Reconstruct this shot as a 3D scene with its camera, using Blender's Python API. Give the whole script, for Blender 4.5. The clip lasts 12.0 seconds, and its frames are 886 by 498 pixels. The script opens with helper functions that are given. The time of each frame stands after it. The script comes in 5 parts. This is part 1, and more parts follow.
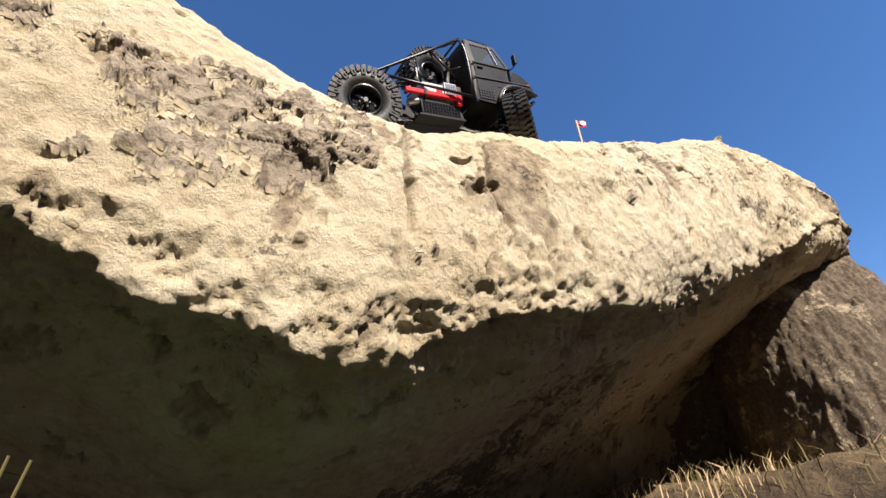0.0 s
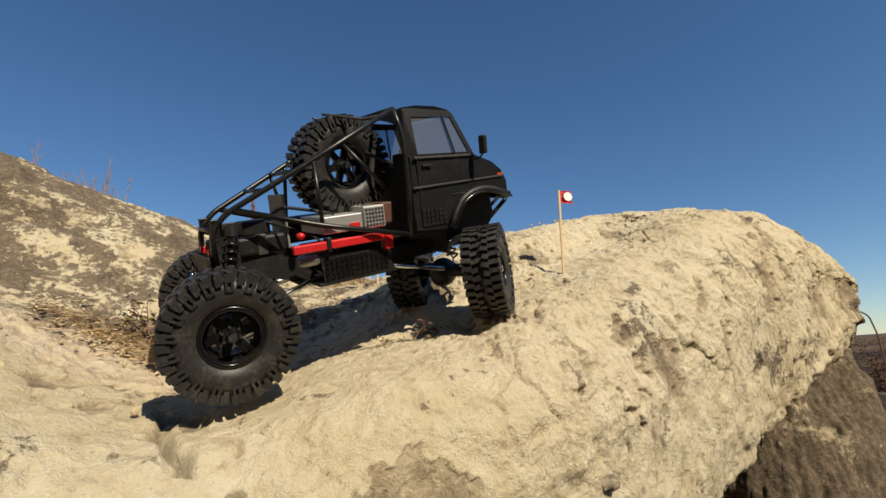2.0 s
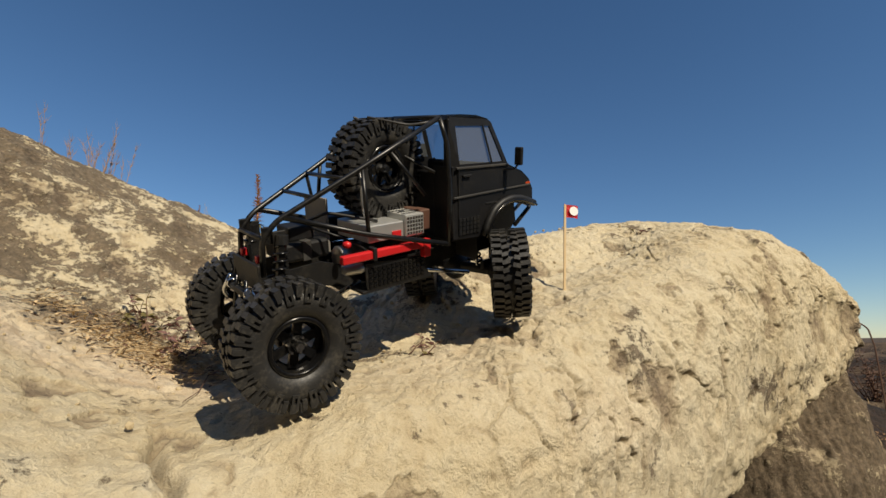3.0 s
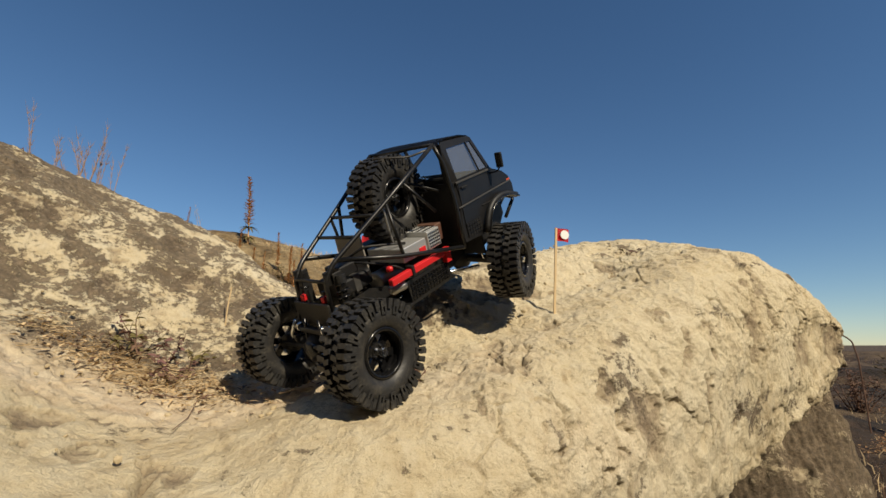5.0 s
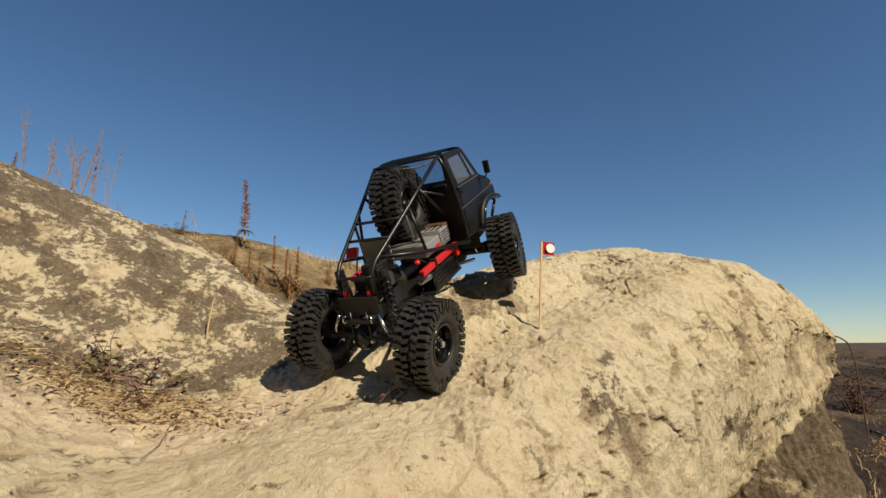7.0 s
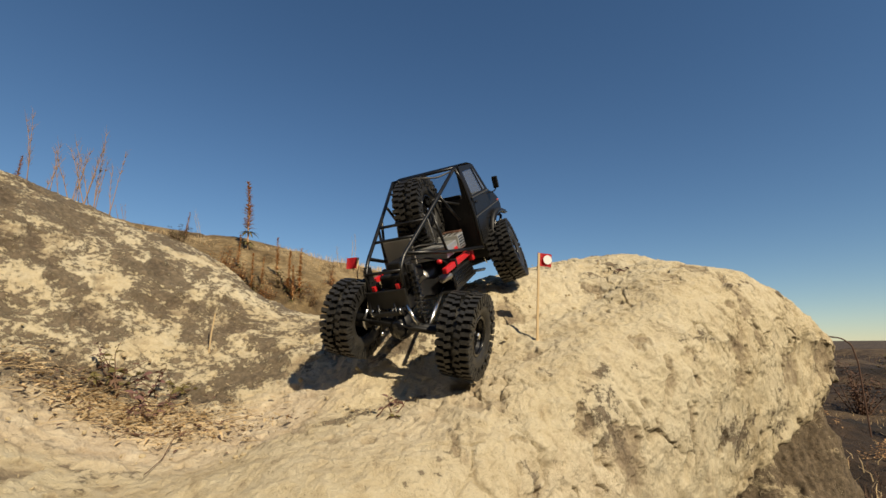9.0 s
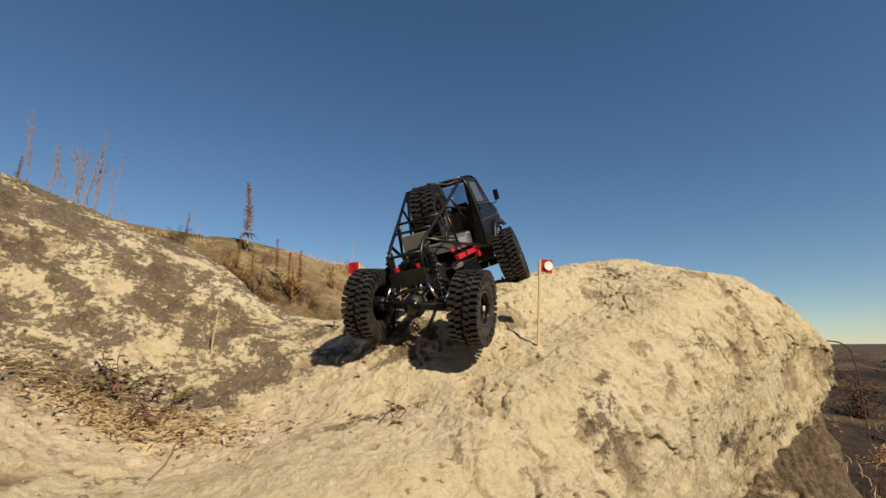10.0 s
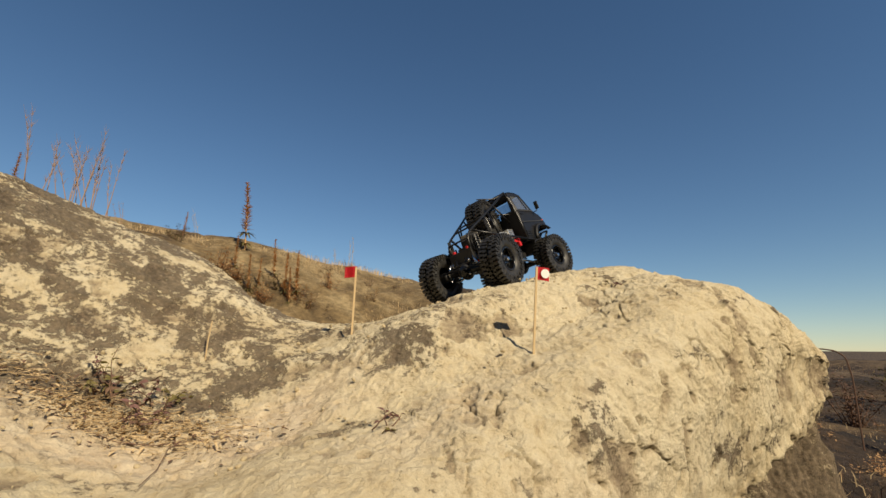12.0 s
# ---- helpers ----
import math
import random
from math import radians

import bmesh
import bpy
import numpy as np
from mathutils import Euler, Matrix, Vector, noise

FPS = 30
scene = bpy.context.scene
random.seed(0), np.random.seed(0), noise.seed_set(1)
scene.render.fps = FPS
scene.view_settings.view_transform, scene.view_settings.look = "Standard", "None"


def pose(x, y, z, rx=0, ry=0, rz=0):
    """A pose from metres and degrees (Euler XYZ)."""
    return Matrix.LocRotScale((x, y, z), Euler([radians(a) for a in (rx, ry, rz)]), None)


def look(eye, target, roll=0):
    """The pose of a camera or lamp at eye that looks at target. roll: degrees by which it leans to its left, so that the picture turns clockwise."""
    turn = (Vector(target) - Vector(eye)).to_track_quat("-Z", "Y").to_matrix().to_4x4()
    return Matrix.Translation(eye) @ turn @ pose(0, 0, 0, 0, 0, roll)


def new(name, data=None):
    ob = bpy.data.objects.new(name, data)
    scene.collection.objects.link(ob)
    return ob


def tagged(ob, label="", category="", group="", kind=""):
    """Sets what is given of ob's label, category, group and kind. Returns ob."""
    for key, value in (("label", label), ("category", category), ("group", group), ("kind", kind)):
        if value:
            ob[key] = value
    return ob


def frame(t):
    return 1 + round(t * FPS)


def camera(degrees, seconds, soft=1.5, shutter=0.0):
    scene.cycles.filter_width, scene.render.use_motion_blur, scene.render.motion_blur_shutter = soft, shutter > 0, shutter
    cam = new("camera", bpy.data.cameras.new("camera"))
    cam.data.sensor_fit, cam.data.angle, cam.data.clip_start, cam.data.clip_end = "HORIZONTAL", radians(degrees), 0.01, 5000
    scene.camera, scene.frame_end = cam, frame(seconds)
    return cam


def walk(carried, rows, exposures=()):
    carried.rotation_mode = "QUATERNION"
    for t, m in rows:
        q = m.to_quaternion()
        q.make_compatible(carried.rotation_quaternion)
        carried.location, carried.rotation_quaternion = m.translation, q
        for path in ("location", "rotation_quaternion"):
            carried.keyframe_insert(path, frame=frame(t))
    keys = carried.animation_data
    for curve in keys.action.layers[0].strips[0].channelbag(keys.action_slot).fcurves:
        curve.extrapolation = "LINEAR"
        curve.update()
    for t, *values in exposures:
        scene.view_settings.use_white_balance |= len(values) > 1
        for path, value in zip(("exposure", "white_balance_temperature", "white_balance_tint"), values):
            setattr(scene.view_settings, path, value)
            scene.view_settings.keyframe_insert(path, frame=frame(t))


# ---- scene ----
cam = camera(87.4, 12.0)
PATH = [
    (0, (-0.016, -0.005, 0.36), (0.067, 1.672, 1.446), -7.2),
    (0.5, (0.01, 0.032, 0.601), (0.167, 1.804, 1.515), -4.2),
    (1, (0.055, 0.042, 0.746), (0.301, 1.898, 1.451), -2.2),
    (1.5, (0.065, 0.033, 0.827), (0.272, 1.936, 1.405), -2.2),
    (2, (0.108, 0.072, 0.872), (0.289, 2.002, 1.366), -3.3),
    (2.5, (0.118, 0.09, 0.905), (0.246, 2.039, 1.337), -0.5),
    (3, (0.11, 0.067, 0.912), (0.278, 2.016, 1.326), -0.1),
    (5, (0.109, 0.057, 0.938), (0.311, 2.0, 1.364), 0.5),
    (5.5, (0.119, 0.059, 0.947), (0.323, 1.999, 1.388), 0.9),
    (6, (0.124, 0.059, 0.952), (0.324, 2.002, 1.382), 0.4),
    (6.5, (0.127, 0.061, 0.953), (0.33, 2.005, 1.379), 0.3),
    (7, (0.132, 0.062, 0.961), (0.338, 2.005, 1.388), 0.1),
    (9, (0.138, 0.049, 0.978), (0.33, 1.995, 1.4), 0.0),
    (9.5, (0.137, 0.046, 0.982), (0.333, 1.989, 1.412), 0.3),
    (10, (0.134, 0.045, 0.983), (0.329, 1.988, 1.412), 0.2),
    (10.5, (0.135, 0.046, 0.987), (0.334, 1.987, 1.423), 0.4),
    (11, (0.138, 0.045, 0.986), (0.344, 1.985, 1.431), 0.4),
    (11.5, (0.139, 0.042, 0.989), (0.345, 1.983, 1.425), 0.5),
    (12, (0.136, 0.044, 0.99), (0.338, 1.986, 1.426), 1.0),
]
walk(cam, [(t, look(eye, target, roll)) for t, eye, target, roll in PATH],
     exposures=[(0.0, 0.87, 6050, 18), (0.5, 1.05, 6000, 12), (1.0, 0.60, 6300, 10), (1.5, 0.27, 6500, 10), (2.0, 0.15, 6650, 10), (2.5, 0.05, 6700, 10),
                (3.0, 0.02, 6700, 10), (5.0, 0.0, 6850, 10), (9.0, 0.0, 7150, 10), (12.0, 0.0, 7350, 10)])
TRUCK_PATH = [
    # seconds, x, y, z of the rear axle's middle, roll, pitch, yaw, twist of the rear axle
    (0.0, -0.103, 0.502, 0.928, 15.7, -10.7, 26.7, 2.5),
    (0.5, -0.098, 0.522, 0.933, 13.6, -10.0, 25.7, 4.6),
    (1.0, -0.099, 0.518, 0.932, 15.5, -12.1, 30.3, 7.0),
    (1.5, -0.077, 0.501, 0.926, 16.6, -14.0, 30.4, 5.1),
    (2.0, -0.072, 0.521, 0.936, 18.3, -15.2, 28.7, 2.8),
    (2.5, -0.049, 0.523, 0.936, 19.2, -17.0, 29.0, -0.4),
    (3.0, -0.031, 0.514, 0.943, 20.3, -17.8, 34.1, -0.1),
    (5.0, 0.035, 0.579, 0.94, 8.9, -30.2, 41.0, -3.9),
    (5.5, 0.054, 0.597, 0.948, 6.4, -31.5, 43.4, -0.2),
    (6.0, 0.072, 0.616, 0.958, 4.2, -32.8, 46.8, 3.8),
    (6.5, 0.087, 0.63, 0.966, 0.7, -33.1, 50.6, 6.3),
    (7.0, 0.102, 0.647, 0.978, 1.2, -32.5, 53.5, 8.3),
    (9.0, 0.136, 0.656, 1.003, -3.2, -26.9, 58.8, 13.8),
    (9.5, 0.141, 0.679, 1.02, -4.9, -24.1, 58.6, 13.6),
    (10.0, 0.161, 0.718, 1.047, -7.7, -19.7, 62.0, 12.3),
    (10.5, 0.178, 0.743, 1.064, -11.4, -16.0, 63.5, 11.9),
    (11.0, 0.202, 0.818, 1.096, -13.3, -13.4, 60.8, 10.2),
    (11.5, 0.237, 0.886, 1.121, -15.5, -12.9, 55.5, 7.4),
    (12.0, 0.288, 0.995, 1.15, -15.7, -12.9, 46.5, 6.1),
]
REAR_AXLE_PATH = [
    # seconds, twist, then lift, ahead and aside of the axle under the chassis, and its steering
    (0.0, 2.3, -0.0, -0.002, 0.006, -9),
    (0.5, 4.1, -0.001, -0.001, 0.004, -9),
    (1.0, 5.0, -0.001, 0.010, 0.003, -9),
    (1.5, 4.3, -0.001, 0.004, 0.002, -7),
    (2.0, 0.5, -0.004, 0.010, 0.001, -7),
    (2.5, -4.0, -0.006, 0.013, 0.0, -5),
    (3.0, -4.5, -0.009, 0.012, 0.0, -5),
    (5.0, -4.1, 0.001, 0.002, -0.002, 0),
    (5.5, -1.4, 0.0, 0.005, -0.004, 0),
    (6.0, 2.4, -0.0, 0.004, -0.004, 0),
    (6.5, 4.7, -0.001, 0.007, -0.007, 0),
    (7.0, 6.9, -0.002, 0.005, -0.006, 0),
    (9.0, 13.0, 0.001, 0.005, -0.018, 0),
    (9.5, 13.0, 0.006, 0.006, -0.022, 0),
    (10.0, 11.9, -0.001, -0.004, -0.011, 0),
    (10.5, 11.8, 0.008, -0.004, -0.012, 0),
    (11.0, 10.3, 0.005, -0.01, -0.013, 0),
    (11.5, 7.5, 0.005, -0.007, -0.013, 0),
    (12.0, 6.4, 0.006, -0.002, -0.011, 0),
]
FRONT_AXLE_PATH = [
    (0.0, -3.3, 0.001, 0.005, -0.005, 0),
    (0.5, -4.0, -0.006, 0.009, -0.007, 0),
    (1.0, -8.5, -0.013, 0.012, -0.009, 0),
    (1.5, -8.5, -0.014, 0.006, -0.005, 0),
    (2.0, -8.0, -0.018, 0.014, -0.005, 0),
    (2.5, -7.5, -0.013, 0.006, -0.004, 0),
    (3.0, -6.0, -0.008, 0.006, -0.005, 0),
    (5.0, 1.5, -0.0, 0.004, -0.005, 0),
    (5.5, -1.4, 0.0, 0.005, -0.006, 0),
    (6.5, -0.1, 0.0, 0.006, -0.01, 0),
    (7.0, -2.5, 0.001, 0.007, -0.011, 0),
    (9.0, -10.4, 0.003, 0.002, -0.001, 0),
    (9.5, -9.1, 0.002, 0.001, -0.002, 0),
    (10.0, -8.0, 0.003, 0.002, -0.006, 0),
    (10.5, -6.8, 0.002, 0.001, -0.003, 0),
    (11.0, -3.0, 0.001, 0.001, -0.003, 0),
    (12.0, 3.4, -0.001, 0.001, -0.001, 0),
]

# ---- sky and sun ----
SUN_AZ, SUN_EL = radians(-60.0), radians(40.0)      # azimuth from +x towards +y
sun_way = Vector((math.cos(SUN_AZ) * math.cos(SUN_EL), math.sin(SUN_AZ) * math.cos(SUN_EL), math.sin(SUN_EL)))
world = bpy.data.worlds.new("sky")
scene.world = world
world.use_nodes = True
sky = world.node_tree.nodes.new("ShaderNodeTexSky")
sky.sky_type, sky.sun_disc = "NISHITA", False
sky.sun_elevation, sky.sun_rotation = SUN_EL, radians(90) - SUN_AZ
sky.altitude, sky.air_density, sky.dust_density, sky.ozone_density = 700, 1.05, 0.0, 3.6
back = world.node_tree.nodes["Background"]
back.inputs[1].default_value = 0.094
deep = world.node_tree.nodes.new("ShaderNodeHueSaturation")
deep.inputs["Saturation"].default_value = 1.15
world.node_tree.links.new(sky.outputs[0], deep.inputs["Color"])
world.node_tree.links.new(deep.outputs[0], back.inputs[0])
sun = new("sun", bpy.data.lights.new("sun", "SUN"))
sun.data.energy, sun.data.angle, sun.data.color = 5.0, radians(0.5), (1.0, 0.90, 0.72)
sun.matrix_world = look(sun_way * 30, (0, 0, 0))
scene.view_settings.exposure = 0.0

# ---- materials ----
def material(name, base, rough=0.7, metal=0.0):
    m = bpy.data.materials.new(name)
    m.use_nodes = True
    p = m.node_tree.nodes["Principled BSDF"]
    p.inputs["Base Color"].default_value = (*base, 1)
    p.inputs["Roughness"].default_value = rough
    p.inputs["Metallic"].default_value = metal
    return m, m.node_tree.nodes, m.node_tree.links, p


def noise_node(nodes, links, coord, scale, detail=6, rough=0.6, distort=0.0):
    n = nodes.new("ShaderNodeTexNoise")
    n.inputs["Scale"].default_value, n.inputs["Detail"].default_value = scale, detail
    n.inputs["Roughness"].default_value, n.inputs["Distortion"].default_value = rough, distort
    links.new(coord, n.inputs["Vector"])
    return n.outputs["Fac"]


def ramp(nodes, links, fac, *stops):
    r = nodes.new("ShaderNodeValToRGB")
    while len(r.color_ramp.elements) < len(stops):
        r.color_ramp.elements.new(0.5)
    for e, (at, c) in zip(r.color_ramp.elements, stops):
        e.position, e.color = at, (*c, 1) if not isinstance(c, float) else (c, c, c, 1)
    links.new(fac, r.inputs[0])
    return r.outputs[0]


def mix(nodes, links, fac, a, b, how="MIX"):
    n = nodes.new("ShaderNodeMix")
    n.data_type, n.blend_type = "RGBA", how
    for socket, v in ((n.inputs[0], fac), (n.inputs[6], a), (n.inputs[7], b)):
        if isinstance(v, float):
            socket.default_value = v
        elif isinstance(v, tuple):
            socket.default_value = (*v, 1)
        else:
            links.new(v, socket)
    return n.outputs[2]


def maths(nodes, links, op, a, b=0.0):
    n = nodes.new("ShaderNodeMath")
    n.operation = op
    for socket, v in zip(n.inputs, (a, b)):
        if isinstance(v, float):
            socket.default_value = v
        else:
            links.new(v, socket)
    return n.outputs[0]


def bump(nodes, links, p, height, strength=0.5, distance=0.01):
    b = nodes.new("ShaderNodeBump")
    b.inputs["Strength"].default_value, b.inputs["Distance"].default_value = strength, distance
    links.new(height, b.inputs["Height"])
    links.new(b.outputs[0], p.inputs["Normal"])


def object_coord(nodes):
    return nodes.new("ShaderNodeTexCoord").outputs["Object"]


def field(nodes, name):
    n = nodes.new("ShaderNodeAttribute")
    n.attribute_name = name
    return n.outputs["Fac"]


def rock_material():
    m, n, k, p = material("sandstone", (0.5, 0.42, 0.28), 0.92)
    c = object_coord(n)
    wide = noise_node(n, k, c, 4.0, 8, 0.62, 0.5)
    fine = noise_node(n, k, c, 45, 9, 0.68, 0.3)
    sand = noise_node(n, k, c, 520, 4, 0.75)
    tan = ramp(n, k, wide, (0.33, (0.49, 0.375, 0.23)), (0.47, (0.655, 0.55, 0.365)), (0.64, (0.73, 0.645, 0.475)))
    tan = mix(n, k, 0.45, tan, ramp(n, k, fine, (0.33, (0.30, 0.20, 0.10)), (0.45, (0.63, 0.52, 0.32)), (0.66, (0.75, 0.67, 0.48))))
    # greyer, rougher stone where the crust has peeled
    bare = ramp(n, k, fine, (0.38, (0.20, 0.145, 0.092)), (0.54, (0.38, 0.295, 0.185)), (0.70, (0.58, 0.48, 0.31)))
    colour = mix(n, k, maths(n, k, "MULTIPLY", field(n, "peeled"), 0.85), tan, bare)
    grey_crust = ramp(n, k, fine, (0.34, (0.25, 0.195, 0.14)), (0.50, (0.41, 0.335, 0.245)), (0.68, (0.52, 0.43, 0.32)))
    # plates of the crust, some of them fallen off
    wander = n.new("ShaderNodeTexNoise")
    wander.inputs["Scale"].default_value, wander.inputs["Detail"].default_value = 38, 5
    k.new(c, wander.inputs["Vector"])
    shifted = n.new("ShaderNodeVectorMath")
    shifted.operation = "MULTIPLY_ADD"
    shifted.inputs[1].default_value = (0.05, 0.05, 0.05)
    k.new(wander.outputs["Color"], shifted.inputs[0])
    k.new(c, shifted.inputs[2])
    plate = []
    for size, part_gone in ((34, 0.84), (75, 0.88)):
        v = n.new("ShaderNodeTexVoronoi")
        v.inputs["Scale"].default_value = size
        k.new(shifted.outputs[0], v.inputs["Vector"])
        plate.append((v.outputs["Color"], ramp(n, k, v.outputs["Color"], (part_gone, 1.0), (part_gone + 0.01, 0.0))))
    crust = maths(n, k, "MULTIPLY", field(n, "crust"), maths(n, k, "MULTIPLY", plate[0][1], plate[1][1]))
    colour = mix(n, k, maths(n, k, "MULTIPLY", crust, 0.90), colour, grey_crust)
    scale_relief = maths(n, k, "MULTIPLY", crust, maths(n, k, "ADD", maths(n, k, "MULTIPLY", plate[0][0], 0.55), 0.45))
    # dark lichen in ragged patches
    patch = noise_node(n, k, c, 12, 10, 0.72, 0.45)
    speck = noise_node(n, k, c, 110, 6, 0.72)
    grow = maths(n, k, "ADD", patch, maths(n, k, "MULTIPLY", field(n, "lichen"), 0.20))
    grow = maths(n, k, "ADD", grow, maths(n, k, "MULTIPLY", maths(n, k, "SUBTRACT", speck, 0.5), 0.55))
    mask = ramp(n, k, grow, (0.622, 0.0), (0.675, 1.0))
    grey = ramp(n, k, speck, (0.36, (0.050, 0.035, 0.022)), (0.52, (0.125, 0.090, 0.058)), (0.70, (0.27, 0.20, 0.13)))
    colour = mix(n, k, maths(n, k, "MULTIPLY", mask, 0.90), colour, grey)
    # pits, cracks, chips and plate gaps darkened in the colour to look deeper
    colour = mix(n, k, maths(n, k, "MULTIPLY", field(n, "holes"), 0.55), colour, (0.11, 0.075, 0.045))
    sandy = ramp(n, k, fine, (0.32, (0.53, 0.40, 0.265)), (0.66, (0.79, 0.67, 0.49)))
    colour = mix(n, k, field(n, "soil"), colour, sandy)
    dark = noise_node(n, k, c, 160, 5, 0.7)
    colour = mix(n, k, 0.38, colour, ramp(n, k, dark, (0.30, 0.25), (0.39, 1.0)), "MULTIPLY")
    colour = mix(n, k, 0.30, colour, ramp(n, k, sand, (0.33, 0.6), (0.52, 1.0)), "MULTIPLY")
    k.new(colour, p.inputs["Base Color"])
    h = maths(n, k, "ADD", maths(n, k, "MULTIPLY", fine, 0.60), maths(n, k, "MULTIPLY", sand, 0.16))
    h = maths(n, k, "ADD", h, maths(n, k, "MULTIPLY", dark, 0.30))
    h = maths(n, k, "SUBTRACT", h, maths(n, k, "MULTIPLY", mask, 0.10))
    h = maths(n, k, "ADD", h, maths(n, k, "MULTIPLY", scale_relief, 1.3))
    bump(n, k, p, h, 1.0, 0.012)
    return m


def ground_material():
    m, n, k, p = material("dry_hillside", (0.25, 0.19, 0.1), 0.95)
    c = object_coord(n)
    a = noise_node(n, k, c, 1.1, 8, 0.65)
    b = noise_node(n, k, c, 14, 8, 0.7)
    brown = ramp(n, k, a, (0.38, (0.020, 0.013, 0.008)), (0.50, (0.070, 0.041, 0.021)), (0.64, (0.22, 0.145, 0.075)))
    gold = ramp(n, k, maths(n, k, "ADD", maths(n, k, "MULTIPLY", a, 0.55), maths(n, k, "MULTIPLY", noise_node(n, k, c, 4.5, 7, 0.65), 0.45)), (0.38, (0.10, 0.062, 0.028)), (0.48, (0.27, 0.185, 0.085)), (0.60, (0.48, 0.36, 0.19)))
    col = mix(n, k, field(n, "golden"), brown, gold)
    # ground near the boulder painted almost black to cut bounced light under it
    col = mix(n, k, field(n, "bounce_cut"), col, (0.016, 0.011, 0.007))
    col = mix(n, k, 0.6, col, ramp(n, k, b, (0.36, 0.15), (0.60, 1.0)), "MULTIPLY")
    k.new(col, p.inputs["Base Color"])
    bump(n, k, p, b, 0.9, 0.06)
    return m


ROCK, GROUND = rock_material(), ground_material()


def worn(name, base, rough, metal=0.0, scale=300.0, dust=0.25, dusty=(0.32, 0.27, 0.18), relief=0.0):
    """Paint, rubber, metal: a little uneven, with pale dust in patches."""
    m, n, k, p = material(name, base, rough, metal)
    c = object_coord(n)
    big, small = noise_node(n, k, c, scale * 0.15, 5), noise_node(n, k, c, scale, 4)
    at = ramp(n, k, maths(n, k, "ADD", maths(n, k, "MULTIPLY", big, 0.6), maths(n, k, "MULTIPLY", small, 0.4)), (0.50, 0.0), (0.72, 1.0))
    k.new(mix(n, k, maths(n, k, "MULTIPLY", at, dust), base, dusty), p.inputs["Base Color"])
    k.new(maths(n, k, "ADD", maths(n, k, "MULTIPLY", small, 0.25), rough - 0.12), p.inputs["Roughness"])
    if relief:
        bump(n, k, p, small, 0.4, relief)
    return m


def glass_material():
    m, n, k, p = material("window_plastic", (0.75, 0.8, 0.85), 0.08)
    clear, mixer = n.new("ShaderNodeBsdfTransparent"), n.new("ShaderNodeMixShader")
    clear.inputs[0].default_value = (0.62, 0.66, 0.70, 1)
    mixer.inputs[0].default_value = 0.07
    k.new(clear.outputs[0], mixer.inputs[1])
    k.new(p.outputs[0], mixer.inputs[2])
    k.new(mixer.outputs[0], n["Material Output"].inputs[0])
    return m


RUBBER = worn("tyre_rubber", (0.020, 0.0195, 0.019), 0.50, 0.0, 420, 0.42, (0.17, 0.15, 0.115), 0.0006)
GLOSS = worn("gloss_black", (0.006, 0.006, 0.0065), 0.22, 0.0, 300, 0.06)
CABPAINT = worn("matte_black_paint", (0.0075, 0.0075, 0.0085), 0.46, 0.0, 260, 0.05, (0.2, 0.18, 0.15))
BLACKPL = worn("black_plastic", (0.006, 0.006, 0.0065), 0.55, 0.0, 280, 0.08)
CAGE = worn("cage_tube_black", (0.006, 0.006, 0.0065), 0.36, 0.0, 300, 0.06)
TRIM = worn("worn_trim", (0.05, 0.048, 0.045), 0.45, 0.0, 260, 0.3, (0.2, 0.19, 0.17))
CHROME = worn("bright_steel", (0.75, 0.75, 0.74), 0.22, 1.0, 300, 0.05)
STEEL = worn("dull_steel", (0.38, 0.37, 0.35), 0.42, 0.9, 300, 0.15)
ALU = worn("brushed_aluminium", (0.62, 0.62, 0.60), 0.42, 0.7, 260, 0.10)
BOARD = worn("grey_board", (0.24, 0.225, 0.20), 0.7, 0.0, 160, 0.3)
BROWN = worn("brown_case", (0.10, 0.045, 0.03), 0.6, 0.0, 260, 0.2)
RED = worn("red_anodised", (0.62, 0.018, 0.022), 0.38, 0.1, 260, 0.05)
AMBER = worn("amber_lens", (0.55, 0.07, 0.01), 0.25, 0.0, 260, 0.02)
GLASS = glass_material()
WOOD = worn("flag_stick_wood", (0.62, 0.45, 0.25), 0.7, 0.0, 500, 0.3, (0.45, 0.3, 0.15), 0.0004)
FLAGRED = worn("flag_red", (0.70, 0.02, 0.035), 0.6, 0.0, 300, 0.05)
FLAGWHITE = worn("flag_white", (0.80, 0.80, 0.78), 0.6, 0.0, 300, 0.05)
STRAW = worn("dry_straw", (0.56, 0.41, 0.23), 0.85, 0.0, 120, 0.4, (0.60, 0.47, 0.28))
TWIG = worn("dry_twig", (0.13, 0.07, 0.045), 0.85, 0.0, 120, 0.3, (0.3, 0.2, 0.12))
SEED = worn("seed_head", (0.60, 0.35, 0.16), 0.9, 0.0, 90, 0.4, (0.45, 0.29, 0.14))
OLIVE = worn("olive_leaf", (0.14, 0.115, 0.035), 0.8, 0.0, 60, 0.4, (0.2, 0.15, 0.06))
GREEN = worn("green_leaf", (0.05, 0.10, 0.025), 0.7, 0.0, 60, 0.3, (0.12, 0.14, 0.05))
PURPLE = worn("purple_brown_leaf", (0.17, 0.085, 0.075), 0.85, 0.0, 120, 0.4, (0.30, 0.20, 0.14))
STONE = worn("sandstone_crumb", (0.46, 0.37, 0.23), 0.9, 0.0, 400, 0.4, (0.25, 0.19, 0.11))
PINK = worn("pinkish_straw", (0.36, 0.235, 0.165), 0.85, 0.0, 120, 0.4, (0.45, 0.32, 0.2))

